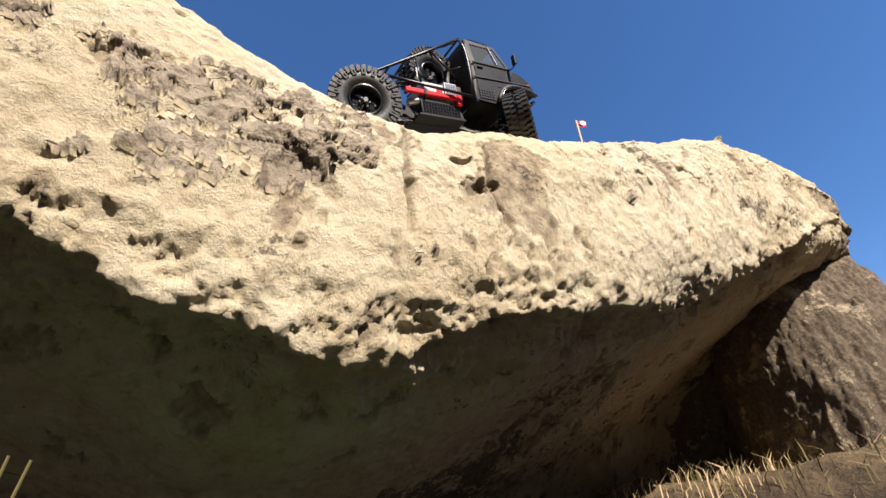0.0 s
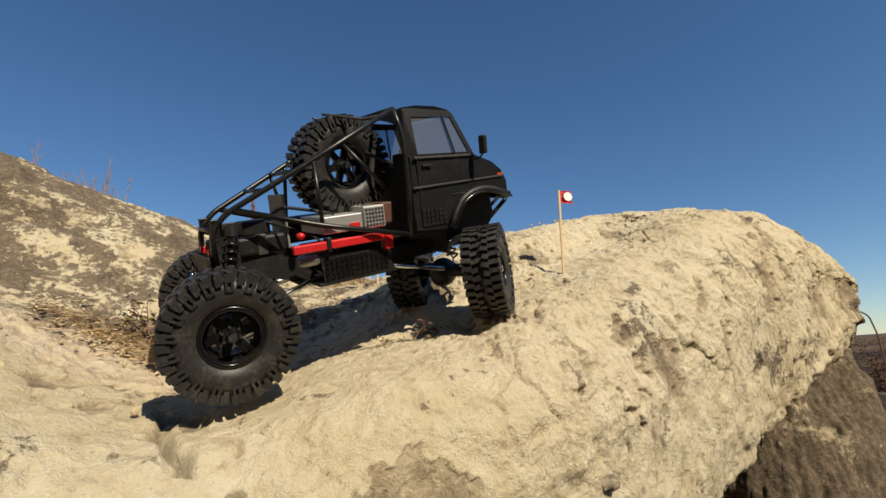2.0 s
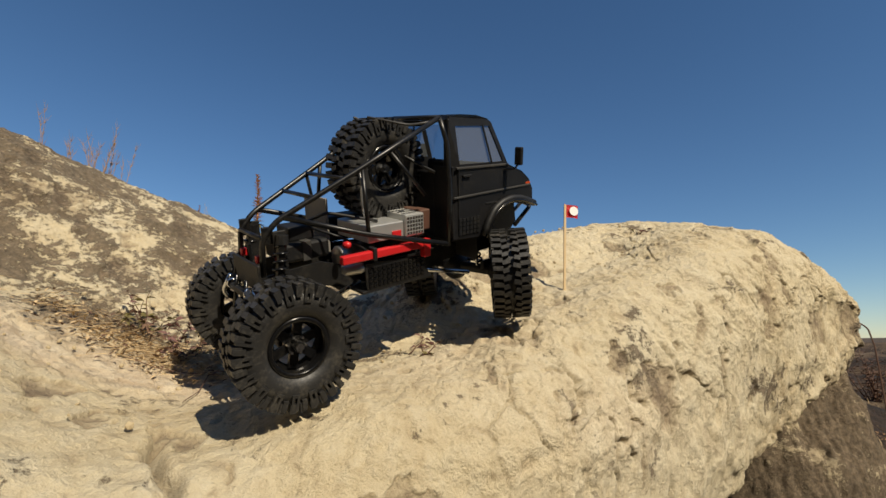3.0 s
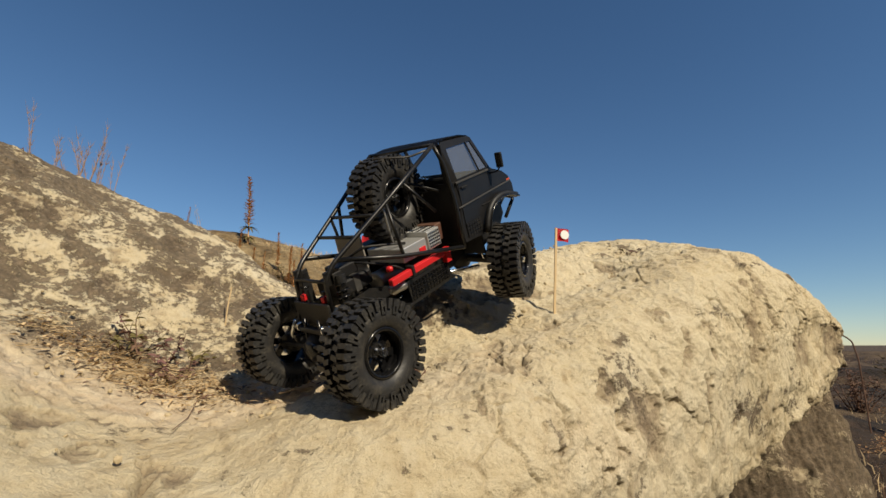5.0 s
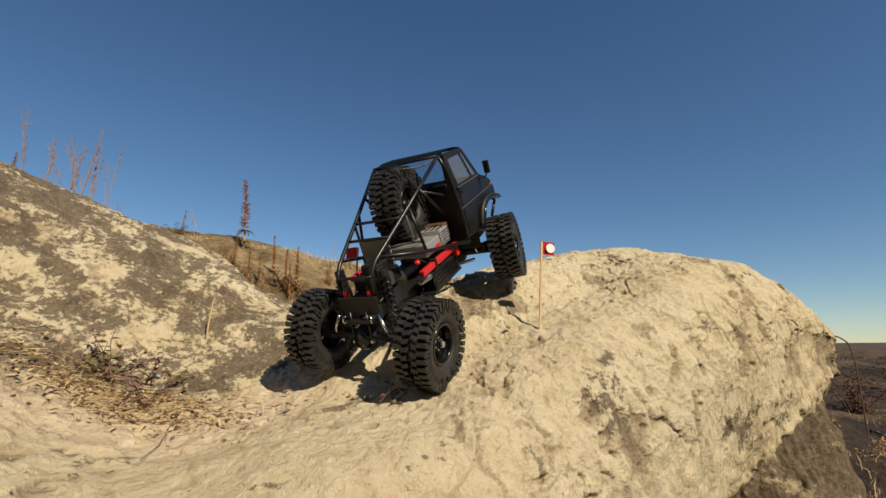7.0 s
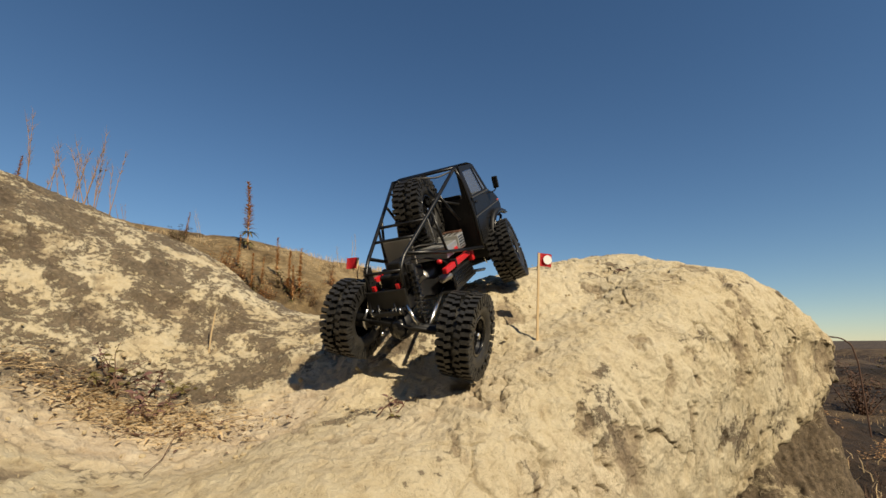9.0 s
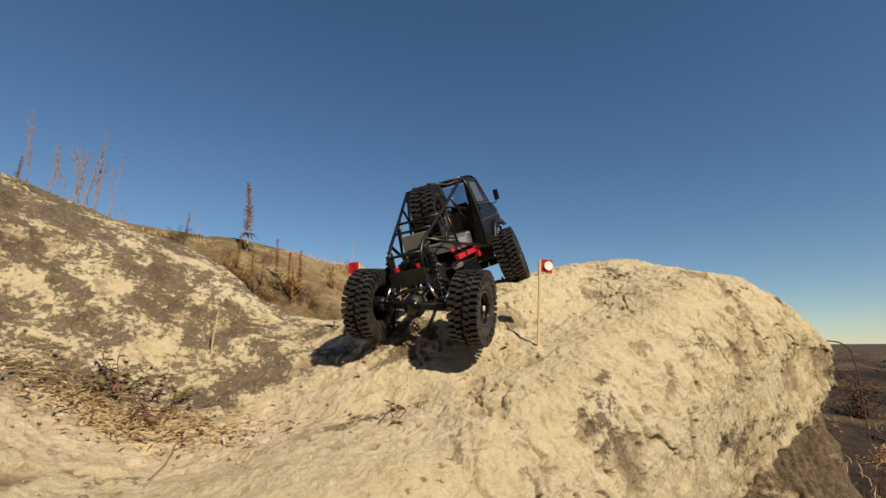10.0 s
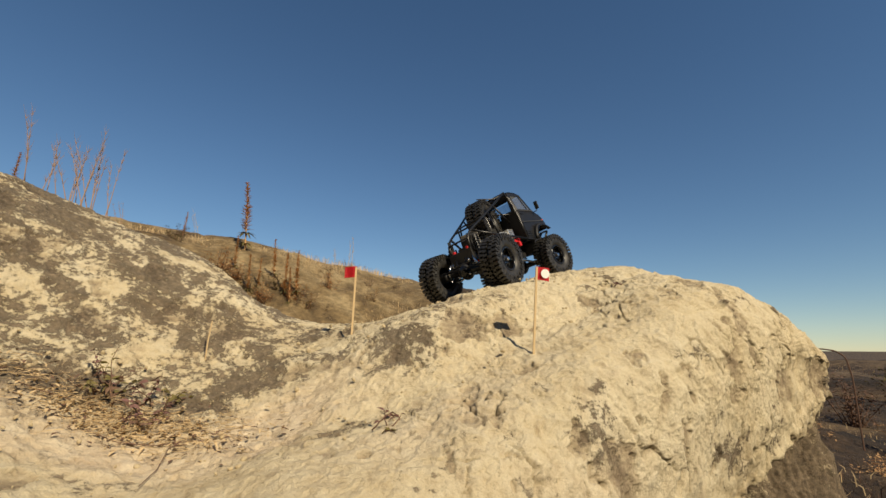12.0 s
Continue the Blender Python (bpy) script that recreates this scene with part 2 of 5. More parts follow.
# ---- helpers for meshes ----
def part(name, bm, mat, parent=None, label="", smooth=False):
    """One mesh object from a bmesh, under a thing or a part."""
    me = bpy.data.meshes.new(name)
    bm.to_mesh(me)
    bm.free()
    for f in me.polygons:
        f.use_smooth = smooth
    me.materials.append(mat)
    ob = new(name, me)
    ob.parent = parent
    if label:
        ob["label"] = label
    return ob


def from_grid(name, xyz, mat, flip=False):
    """A mesh object from a grid of points, rows by columns."""
    nr, nc = xyz.shape[:2]
    i = np.arange(nr * nc, dtype=np.int32).reshape(nr, nc)
    quads = np.stack([i[:-1, :-1], i[:-1, 1:], i[1:, 1:], i[1:, :-1]], -1).reshape(-1, 4)
    if flip:
        quads = quads[:, ::-1]
    n = len(quads)
    me = bpy.data.meshes.new(name)
    me.vertices.add(nr * nc)
    me.vertices.foreach_set("co", xyz.reshape(-1).astype(np.float32))
    me.loops.add(4 * n)
    me.loops.foreach_set("vertex_index", np.ascontiguousarray(quads).reshape(-1))
    me.polygons.add(n)
    me.polygons.foreach_set("loop_start", np.arange(0, 4 * n, 4, dtype=np.int32))
    me.update(calc_edges=True)
    me.polygons.foreach_set("use_smooth", np.ones(n, bool))
    me.materials.append(mat)
    return new(name, me)


def lattice(p, seed):
    """Random numbers in 0..1 at whole-number places."""
    i = p.astype(np.int64)
    h = (i[..., 0] * 374761393 + i[..., 1] * 668265263 + i[..., 2] * 2147483647 + seed * 974634777) & 0xFFFFFFFF
    h = ((h ^ (h >> 13)) * 1274126177) & 0xFFFFFFFF
    h = ((h ^ (h >> 16)) * 2246822519) & 0xFFFFFFFF
    return (h ^ (h >> 15)) / 0xFFFFFFFF


def grain(p, scale, octaves=4, gain=0.5, seed=0):
    """Smooth fractal noise, about -1..1."""
    out, amp = 0.0, 1.0
    for o in range(octaves):
        q = p * scale * 2.0 ** o + 17.3 * o
        f = np.floor(q)
        w = q - f
        w = w * w * (3 - 2 * w)
        v = 0.0
        for dx in (0, 1):
            for dy in (0, 1):
                for dz in (0, 1):
                    k = (w[..., 0] if dx else 1 - w[..., 0]) * (w[..., 1] if dy else 1 - w[..., 1]) * (w[..., 2] if dz else 1 - w[..., 2])
                    v = v + k * lattice(f + (dx, dy, dz), seed + o)
        out, amp = out + amp * (2 * v - 1), amp * gain
    return out


def cells(p, scale, seed=0):
    """Cell noise: distance to the nearest and second nearest seed, and the nearest one's number."""
    q = p * scale
    f = np.floor(q)
    d1, d2, who = np.full(q.shape[:-1], 9.0), np.full(q.shape[:-1], 9.0), np.zeros(q.shape[:-1])
    for dx in (-1, 0, 1):
        for dy in (-1, 0, 1):
            for dz in (-1, 0, 1):
                c = f + (dx, dy, dz)
                s = c + np.stack([lattice(c, seed + 1), lattice(c, seed + 2), lattice(c, seed + 3)], -1)
                d = np.linalg.norm(q - s, axis=-1)
                near = d < d1
                d2 = np.where(near, d1, np.minimum(d2, d))
                who = np.where(near, lattice(c, seed + 4), who)
                d1 = np.where(near, d, d1)
    return d1, d2, who


def step(x, a, b):
    t = np.clip((x - a) / (b - a), 0, 1)
    return t * t * (3 - 2 * t)


def curve(x, xs, ys):
    """A smooth curve through control heights."""
    xs, ys = np.asarray(xs, float), np.asarray(ys, float)
    m = np.gradient(ys, xs)
    i = np.clip(np.searchsorted(xs, x) - 1, 0, len(xs) - 2)
    w = xs[i + 1] - xs[i]
    t = np.clip((x - xs[i]) / w, 0, 1)
    return ((2 * t ** 3 - 3 * t ** 2 + 1) * ys[i] + (t ** 3 - 2 * t ** 2 + t) * w * m[i]
            + (3 * t ** 2 - 2 * t ** 3) * ys[i + 1] + (t ** 3 - t ** 2) * w * m[i + 1])


# ---- the boulder ----
# u runs along the boulder, v across it, away from its overhanging face
AXIS = radians(28.0)
US = (-1.2, -0.6, -0.3, -0.1, 0.05, 0.2, 0.3, 0.4, 0.5, 0.6, 0.75, 0.95, 1.12, 1.4)
CRESTS = {
    0.48: (1.218, 1.142, 1.084, 0.955, 0.874, 0.848, 0.885, 0.905, 0.947, 0.993, 1.041, 1.136, 1.154, 1.108),
    0.60: (1.214, 1.134, 1.054, 0.982, 0.912, 0.874, 0.893, 0.950, 1.024, 1.069, 1.119, 1.167, 1.203, 1.153),
    0.80: (1.263, 1.154, 1.095, 1.042, 1.004, 0.977, 0.992, 1.012, 1.039, 1.055, 1.098, 1.159, 1.173, 1.112),
    1.00: (1.372, 1.270, 1.254, 1.239, 1.183, 1.147, 1.122, 1.066, 1.051, 1.045, 1.060, 1.089, 1.069, 0.979),
    1.25: (1.519, 1.412, 1.378, 1.332, 1.285, 1.231, 1.182, 1.098, 1.030, 0.980, 0.960, 0.950, 0.900, 0.820),
    1.70: (1.515, 1.355, 1.314, 1.269, 1.205, 1.103, 1.003, 0.901, 0.781, 0.700, 0.680, 0.650, 0.600, 0.500),
}
VC = 0.48


def top_height(u, v):
    vs = sorted(CRESTS)
    lines = np.stack([curve(u, US, CRESTS[w]) for w in vs], -1)
    x, y = np.asarray(vs), lines
    m = np.gradient(y, x, axis=-1)
    m[..., 0] = 0.12
    i = np.clip(np.searchsorted(x, v) - 1, 0, len(x) - 2)
    take = lambda a, j: np.take_along_axis(a, j[..., None], -1)[..., 0]
    w = x[i + 1] - x[i]
    t = np.clip((v - x[i]) / w, 0, 1)
    return ((2 * t ** 3 - 3 * t ** 2 + 1) * take(y, i) + (t ** 3 - 2 * t ** 2 + t) * w * take(m, i)
            + (3 * t ** 2 - 2 * t ** 3) * take(y, i + 1) + (t ** 3 - t ** 2) * w * take(m, i + 1))


def boulder_shape(nu, nv):
    """The smooth boulder: under the overhang, up the bulging face, over the top and down behind."""
    a = np.linspace(0, 1, nu)
    u = np.where(a < 0.12, -1.2 + 0.9 * (a / 0.12), -0.3 + 1.789 * np.clip((a - 0.12) / 0.88, 0, 1))
    nf = int(nv * 0.48)
    # profile of face and underside, from deep under to the crest
    s = np.linspace(0, 1, nf)
    fv = curve(s, (0, 0.12, 0.25, 0.38, 0.46, 0.52, 0.60, 0.70, 0.80, 0.90, 1.0), (1.12, 0.95, 0.74, 0.55, 0.425, 0.356, 0.33, 0.332, 0.352, 0.395, 0.48))
    fz = curve(s, (0, 0.12, 0.25, 0.38, 0.46, 0.52, 0.60), (-0.75, -0.415, -0.300, -0.232, -0.192, -0.148, 0.0))
    fk = curve(s, (0.60, 0.70, 0.80, 0.90, 1.0), (0, 0.38, 0.67, 0.88, 1.0))
    U = np.repeat(u[:, None], nf, 1)
    zc = curve(U, (-1.2, -0.3, -0.12, 0.02, 0.2, 0.5, 0.8, 1.1, 1.4), (0.83, 0.775, 0.735, 0.685, 0.70, 0.785, 0.885, 0.965, 0.985))
    top = top_height(U, np.full_like(U, VC))
    Z = np.where(s < 0.60, zc + fz, zc + fk * (top - zc))
    V = np.repeat(fv[None], nu, 0)
    # top, up to the back
    b = np.linspace(0, 1, nv - nf + 1)[1:]
    v2 = VC + (1.70 - VC) * (0.55 * b + 0.45 * b ** 2)
    U2, V2 = np.repeat(u[:, None], len(b), 1), np.repeat(v2[None], nu, 0)
    Z2 = top_height(U2, V2)
    U, V, Z = np.concatenate([U, U2], 1), np.concatenate([V, V2], 1), np.concatenate([Z, Z2], 1)
    # the rounded nose at the far end
    e = np.clip((U - 1.188) / 0.301, 0, 1)
    k = np.sqrt(np.clip(1 - e ** 2.6, 0, 1))
    V = np.where(e > 0, 0.838 + (V - 0.838) * k, V)
    e = np.clip((U - 1.004) / 0.485, 0, 1)
    k = np.sqrt(np.clip(1 - e ** 2.0, 0, 1))
    Z = np.where(e > 0, 0.602 + (Z - 0.602) * (0.12 + 0.88 * k), Z)
    # below the nose the stone is hollowed out
    lower = np.concatenate([1 - step(s, 0.50, 0.80), np.zeros(len(b))])[None]
    Z = Z + lower * curve(U, (-1.2, 0.9, 1.0, 1.05, 1.10, 1.15, 1.22, 1.30, 1.38, 1.45, 1.489), (0, 0, 0.002, 0.008, 0.022, 0.038, 0.060, 0.075, 0.070, 0.040, 0))
    U = U + 0.06 * step(U, 0.95, 1.40)
    return U, V, Z


def to_world(U, V, Z):
    c, s = math.cos(AXIS), math.sin(AXIS)
    return np.stack([c * U - s * V, s * U + c * V, Z], -1)


def normals_of(X):
    n = np.cross(np.gradient(X, axis=0), np.gradient(X, axis=1))
    return n / (np.linalg.norm(n, axis=-1, keepdims=True) + 1e-12)


def spot(a, a0, ra, b, b0, rb):
    return np.exp(-((a - a0) / ra) ** 2 - ((b - b0) / rb) ** 2)


def roughen(X, N, U, V, Z0):
    """Weathering: swells, curling crust, peeled scarps, cracks, pits and a broken lip. Gives places and the fields of colour."""
    face = step(0.49 - V, 0.0, 0.05)
    line = curve(U, (-1.2, -0.3, -0.14, -0.06, 0.02, 0.12, 0.25, 0.45, 0.6, 0.77, 0.96, 1.05, 1.15, 1.25, 1.5), (0.66, 0.615, 0.578, 0.535, 0.512, 0.506, 0.548, 0.595, 0.635, 0.70, 0.775, 0.815, 0.87, 0.905, 0.90)) + 0.010 * grain(X, 6, 3, 0.5, 29) * (1 - 0.5 * step(U, 0.45, 0.7))
    under = step(line - Z0, 0.0, 0.005) * face
    swell = 0.006 * grain(X, 6, 3, 0.5, 3)
    rough = grain(X, 30, 4, 0.6, 11)
    edge = grain(X, 55, 3, 0.6, 23)
    # grey crust on the near end of the face, broken into curling plates with pieces missing
    warp = X + 0.011 * np.stack([grain(X, 22, 3, 0.6, 101), grain(X, 22, 3, 0.6, 102), grain(X, 22, 3, 0.6, 103)], -1)
    zone = spot(U, 0.005, 0.095, Z0, 0.695, 0.085) + 0.75 * spot(U, -0.235, 0.07, Z0, 0.84, 0.07) + 0.5 * spot(U, 0.085, 0.03, Z0, 0.74, 0.04)
    f2 = grain(X, 13, 4, 0.6, 43) * 0.55 + 0.10 * edge + 1.5 * zone - 0.66
    crust = step(f2, 0.0, 0.018) * face
    c1, c2, cw = cells(warp * (1, 1, 1.3), 40, 47)
    e1, e2, ew = cells(warp, 95, 49)
    gone = np.maximum((cw > 0.80) * step(c2 - c1, 0.02, 0.06), (ew > 0.88) * step(e2 - e1, 0.02, 0.06)) * crust
    curl = crust * (1 - gone) * ((cw - 0.4) * 0.0050 + (ew - 0.5) * 0.0030 + 0.0042 * step(0.16 - (c2 - c1), 0, 0.14) * (cw > 0.45))
    gap = crust * (1 - gone) * step(0.07 - (c2 - c1), 0, 0.05) * (cw > 0.35)
    crust = crust * (1 - gone)
    # crust that has peeled farther along: sharp, ragged scarps, drawn out downwards
    fall = X * (1, 1, 0.62)
    where = (0.95 * spot(U, 0.285, 0.055, Z0, 0.71, 0.10) + 0.5 * spot(U, 0.36, 0.06, Z0, 0.76, 0.08) + 0.50 * spot(U, 0.60, 0.12, Z0, 0.90, 0.06) + 0.12 * spot(U, 0.95, 0.22, Z0, 0.97, 0.11)
             + 0.30 * spot(U, 0.152, 0.03, Z0, 0.74, 0.10)) * face + 0.5 * spot(U, 0.47, 0.12, V, 0.56, 0.08) + 0.10 * step(V, 0.5, 0.7)
    f = grain(fall, 17, 4, 0.6, 31) * 0.85 + 0.22 * edge + 0.85 * where - 0.50
    peel = step(f, 0.0, 0.03) * (0.75 + 0.25 * step(f, 0.22, 0.26) + 0.3 * step(f, 0.42, 0.45))
    # two broken out pieces beside the streaked patch
    chip = step(0.019 + 0.009 * rough + 0.004 * edge - np.hypot(U - 0.218, (Z0 - 0.744) * 1.6), 0, 0.004) * face + 1.3 * step(0.012 + 0.007 * rough + 0.003 * edge - np.hypot(U - 0.244, Z0 - 0.710), 0, 0.004) * face
    p1, _, pw = cells(X, 42, 57)
    pits = step(0.34 - p1, 0, 0.12) * (pw > 0.978) * (0.35 + 0.65 * face)
    q1, _, qw = cells(X, 17, 71)
    pockets = step(0.40 - q1 + 0.06 * rough, 0, 0.10) * (qw > 0.994) * face
    crack = np.exp(-((U - 0.152 - 0.010 * grain(X, 18, 3, 0.6, 61)) / 0.0050) ** 2) * step(Z0, 0.60, 0.66) * face * step(0.87 - Z0, 0, 0.02) * step(grain(X, 26, 2, 0.6, 65), -0.6, -0.3)
    crack += 0.8 * np.exp(-((U - 0.262 - 0.10 * (0.80 - Z0) - 0.014 * grain(X, 22, 3, 0.6, 67)) / 0.0030) ** 2) * step(Z0, 0.62, 0.66) * face * step(0.80 - Z0, 0, 0.02)
    gouge = np.exp(-((U - 1.17 - 0.012 * grain(X, 14, 2, 0.6, 63)) / 0.011) ** 2) * step(Z0, 0.93, 0.97) * face * step(1.08 - Z0, 0, 0.03)
    r1, r2, rw = cells((X + 0.02 * np.stack([edge, rough, -edge], -1) * 0.35) * (1, 1, 0.55), 15, 121)
    nicks = step(0.045 - (r2 - r1), 0, 0.03) * step(grain(X, 12, 3, 0.6, 123), 0.22, 0.42) * step(U, 0.3, 0.5) * step(0.56 - V, 0, 0.06)
    fk = 2.4 * grain(warp * (1, 1, 0.8), 15, 4, 0.6, 131)
    flake = np.floor(fk) + step(fk - np.floor(fk), 0.90, 1.0)
    # flaky broken ledges above and below the lip
    near = (1 - 0.88 * step(U, 0.28, 0.50)) * (1 - 0.85 * step(U, 0.9, 1.15))
    lip = np.exp(-((Z0 - line - 0.015) / 0.060) ** 2) * face * near
    g = 3.4 * grain(X * (1, 1, 2.2) + 0.010 * edge[..., None], 11, 4, 0.58, 87)
    ledge = 0.45 * (np.floor(g) + step(g - np.floor(g), 0.80, 1.0))
    g2 = 2.6 * grain(X * (1, 1, 2.0), 9, 5, 0.62, 93)
    shelf = 0.5 * (np.floor(g2) + step(g2 - np.floor(g2), 0.7, 1.0))
    d = swell + 0.0020 * rough + 0.0016 * edge + 0.0012 * grain(X, 110, 2, 0.6, 83) * step(rough, -0.4, 0.4) - 0.0050 * peel * (1 + 0.5 * rough) + 0.0048 * crust + curl - 0.006 * gap
    d += 0.0020 * rough * (peel > 0.3) - 0.006 * pits - 0.010 * pockets + 0.0016 * flake * (1 - crust) * (1 - 0.8 * step(0.45 - U, 0, 0.15) * step(0.66 - V, 0, 0.06)) * (1 - 0.6 * step(0.45 - V, 0, 0.1) * step(0.35 - U, 0, 0.2)) - 0.014 * crack - 0.006 * nicks - 0.008 * gouge - 0.008 * chip
    d += lip * (0.006 * ledge + 0.003 * rough) + under * (0.009 * shelf + 0.005 * rough - 0.011) * (1 - 0.8 * step(U, 0.9, 1.2))
    # the lip itself stands proud, thin and broken
    d += 0.006 * face * step(Z0 - line, -0.001, 0.003) * step(0.030 - (Z0 - line), 0, 0.026) * (0.5 + 0.8 * step(rough, -0.2, 0.1))
    G = V - 0.25 * np.clip(0.12 - U, -0.1, 0.3)
    soilzone = step(0.50 - U, 0, 0.2) * step(G, 0.53, 0.59) * step(0.72 - G, 0, 0.08)
    d += 0.0015 * soilzone * grain(X, 90, 2, 0.6, 97)
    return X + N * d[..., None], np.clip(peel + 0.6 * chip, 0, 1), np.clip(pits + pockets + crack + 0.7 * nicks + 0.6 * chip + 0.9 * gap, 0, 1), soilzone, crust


def boulder():
    U, V, Z = boulder_shape(1120, 1020)
    X = to_world(U, V, Z)
    N = normals_of(X)
    face = step(0.49 - V, 0.0, 0.05)
    X, peel, holes, soilzone, crust = roughen(X, N, U, V, Z)
    ob = from_grid("boulder", X, ROCK)
    left = 0.93 * step(0.55 - U, 0.0, 0.15) * step(V, 0.61, 0.70) * (0.9 + 0.3 * grain(X, 4, 2, 0.5, 17))
    top = 0.55 * step(V, 0.50, 0.7) * step(U, 0.3, 0.6) * (0.6 + 0.5 * grain(X, 5, 2, 0.5, 7))
    lichen = left + top + 0.62 * spot(U, 0.60, 0.06, Z, 0.90, 0.06) * face + 0.38 * spot(U, 0.29, 0.04, Z, 0.70, 0.08) * face
    lichen += 0.9 * spot(U, 0.47, 0.10, V, 0.60, 0.06) + 1.3 * step(U, 1.24, 1.36) * step(1.0 - Z, 0, 0.12)
    lichen += 0.5 * spot(U, 0.9, 0.12, Z, 0.86, 0.05) * face
    soil = soilzone * (0.75 + 0.5 * grain(X, 9, 3, 0.5, 5)) + 0.4 * spot(U, 0.44, 0.16, V, 0.44, 0.05) + 0.35 * spot(U, 0.55, 0.14, Z, 0.84, 0.05) * face
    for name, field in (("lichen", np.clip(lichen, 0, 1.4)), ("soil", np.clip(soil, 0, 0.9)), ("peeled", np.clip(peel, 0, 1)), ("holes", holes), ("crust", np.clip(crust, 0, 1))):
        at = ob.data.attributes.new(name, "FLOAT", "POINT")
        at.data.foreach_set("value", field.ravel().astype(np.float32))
    return tagged(ob, "pale tan sandstone boulder with grey lichen patches and overhanging face", "boulder")


BOULDER = boulder()


def on_top(u, v, lift=0.0):
    """The place on the boulder's top at u, v."""
    return Vector(to_world(np.array(u), np.array(v), top_height(np.array([u]), np.array([v]))[0] + lift).tolist())


def far_boulder():
    """A smaller weathered boulder just past the nose."""
    a, b = np.meshgrid(np.linspace(0, 2 * math.pi, 381), np.linspace(-1.3, math.pi / 2, 261), indexing="ij")
    P = np.stack([np.cos(a) * np.cos(b), np.sin(a) * np.cos(b), np.sign(np.sin(b)) * np.abs(np.sin(b)) ** 0.8], -1)
    k = 1 + 0.07 * grain(P, 1.6, 3, 0.5, 5) + 0.030 * grain(P, 5, 4, 0.6, 9) + 0.014 * grain(P, 17, 4, 0.65, 13)
    P = P * k[..., None] * (0.215, 0.24, 0.63) + (0.912, 1.135, 0.385)
    ob = from_grid("far_boulder", P, ROCK)
    for name, v in (("lichen", 1.15), ("soil", 0.0), ("peeled", 0.8), ("holes", 0.0), ("crust", 0.0)):
        at = ob.data.attributes.new(name, "FLOAT", "POINT")
        at.data.foreach_set("value", np.full(P.shape[0] * P.shape[1], v, np.float32))
    return tagged(ob, "grey lichen covered boulder beside the pale overhanging boulder", "boulder")


far_boulder()


# ---- ground and far hills ----
def ground_height(x, y):
    r = np.hypot(x, y)
    way = np.degrees(np.arctan2(y, x))
    way = np.where(way < -120, way + 360, way)
    # the near hillside behind the boulder, then a low bank, then the open valley
    rise = curve(way, (-121, 20, 45, 60, 75, 87, 97, 107, 115, 122, 150, 200, 240), (0, 0, 0.02, 0.07, 0.11, 0.150, 0.188, 0.205, 0.213, 0.228, 0.25, 0.1, 0))
    crest = 6.0
    hill = (0.99 + rise * crest) * step(r, 1.2, crest) * step(rise, 0.03, 0.11) * (1 - 0.75 * step(r, 9, 60))
    bank = 0.60 * step(r, 0.9, 2.6) * step(way, 5, 45) * step(170 - way, 0, 60) * (1 - step(r, 4.5, 16))
    toe = 0.47 * step(r, 0.45, 1.15) * step(way, 24, 50) * step(104 - way, 0, 34) * (1 - step(r, 2.2, 4.0))
    bank = np.maximum(bank, toe)
    # ground raised close below the overhang, added to keep light off its underside
    floor = 0.36 * step(r, 0.42, 0.80) * step(way, 50, 70) * step(175 - way, 0, 20) * (1 - step(r, 2.0, 3.5))
    bank = np.maximum(bank, floor)
    shelf = (0.55 + 0.42 * step(r, 3, 14)) * step(r, 1.2, 2.2) * step(way, 5, 30) * step(68 - way, 0, 14) * (1 - step(r, 18, 60))
    bank = np.maximum(bank, shelf)
    far = -3.0 * step(r, 12, 120) + 3.0 * step(r, 120, 420) + 26 * step(r, 900, 2000) * step(way, -10, 20) * step(75 - way, 0, 30)
    # unseen slope added behind the camera's first place to block low sky light
    back = (6.0 + 3.0 * step(-78 - way, 0, 25)) * step(r, 1.3, 10.5) * step(28 - way, 0, 45)
    back = np.maximum(back, 9.0 * step(r, 1.3, 10.5) * step(way, 172, 215)) * (1 - 0.6 * step(r, 40, 300))
    return -0.05 + np.maximum(np.maximum(hill, bank), back) + far


def ground():
    r = np.concatenate([[0.0], np.geomspace(0.25, 2500, 230)])
    a = np.linspace(0, 2 * math.pi, 481)
    R, A = np.meshgrid(r, a, indexing="ij")
    x, y = R * np.cos(A), R * np.sin(A) + 0.3
    z = ground_height(x, y)
    P = np.stack([x, y, z], -1)
    z = z + 0.07 * grain(P, 0.9, 5, 0.55, 21) * step(R, 0.1, 2) + 0.02 * grain(P, 6, 4, 0.6, 22) * step(R, 0.3, 1.5) + 0.12 * np.abs(grain(P, 0.55, 4, 0.5, 25)) * step(R, 2.2, 4)
    P[..., 2] = z
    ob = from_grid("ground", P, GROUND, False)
    way = np.degrees(np.arctan2(y, x))
    golden = step(way, 74, 92) * step(R, 1.0, 2.5) * step(200 - way, 0, 30)
    scrub = 0.55 * step(R, 0.7, 0.95) * step(2.2 - R, 0, 0.8) * step(way, 30, 48) * step(84 - way, 0, 20)
    golden = np.maximum(golden, scrub)
    # where the ground is blackened so less light bounces under the overhang
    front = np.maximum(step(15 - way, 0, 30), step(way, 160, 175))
    bounce_cut = np.maximum(step(2.2 - R, 0, 0.9), 0.8 * front * step(7.0 - R, 0, 3)) * (1 - golden) * (1 - step(scrub, 0, 0.3))
    for name, f in (("golden", golden), ("bounce_cut", bounce_cut)):
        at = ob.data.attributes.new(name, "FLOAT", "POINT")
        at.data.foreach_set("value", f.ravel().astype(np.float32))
    return tagged(ob, "dry brown hillside with bleached grass and bare soil", "ground", kind="structure")


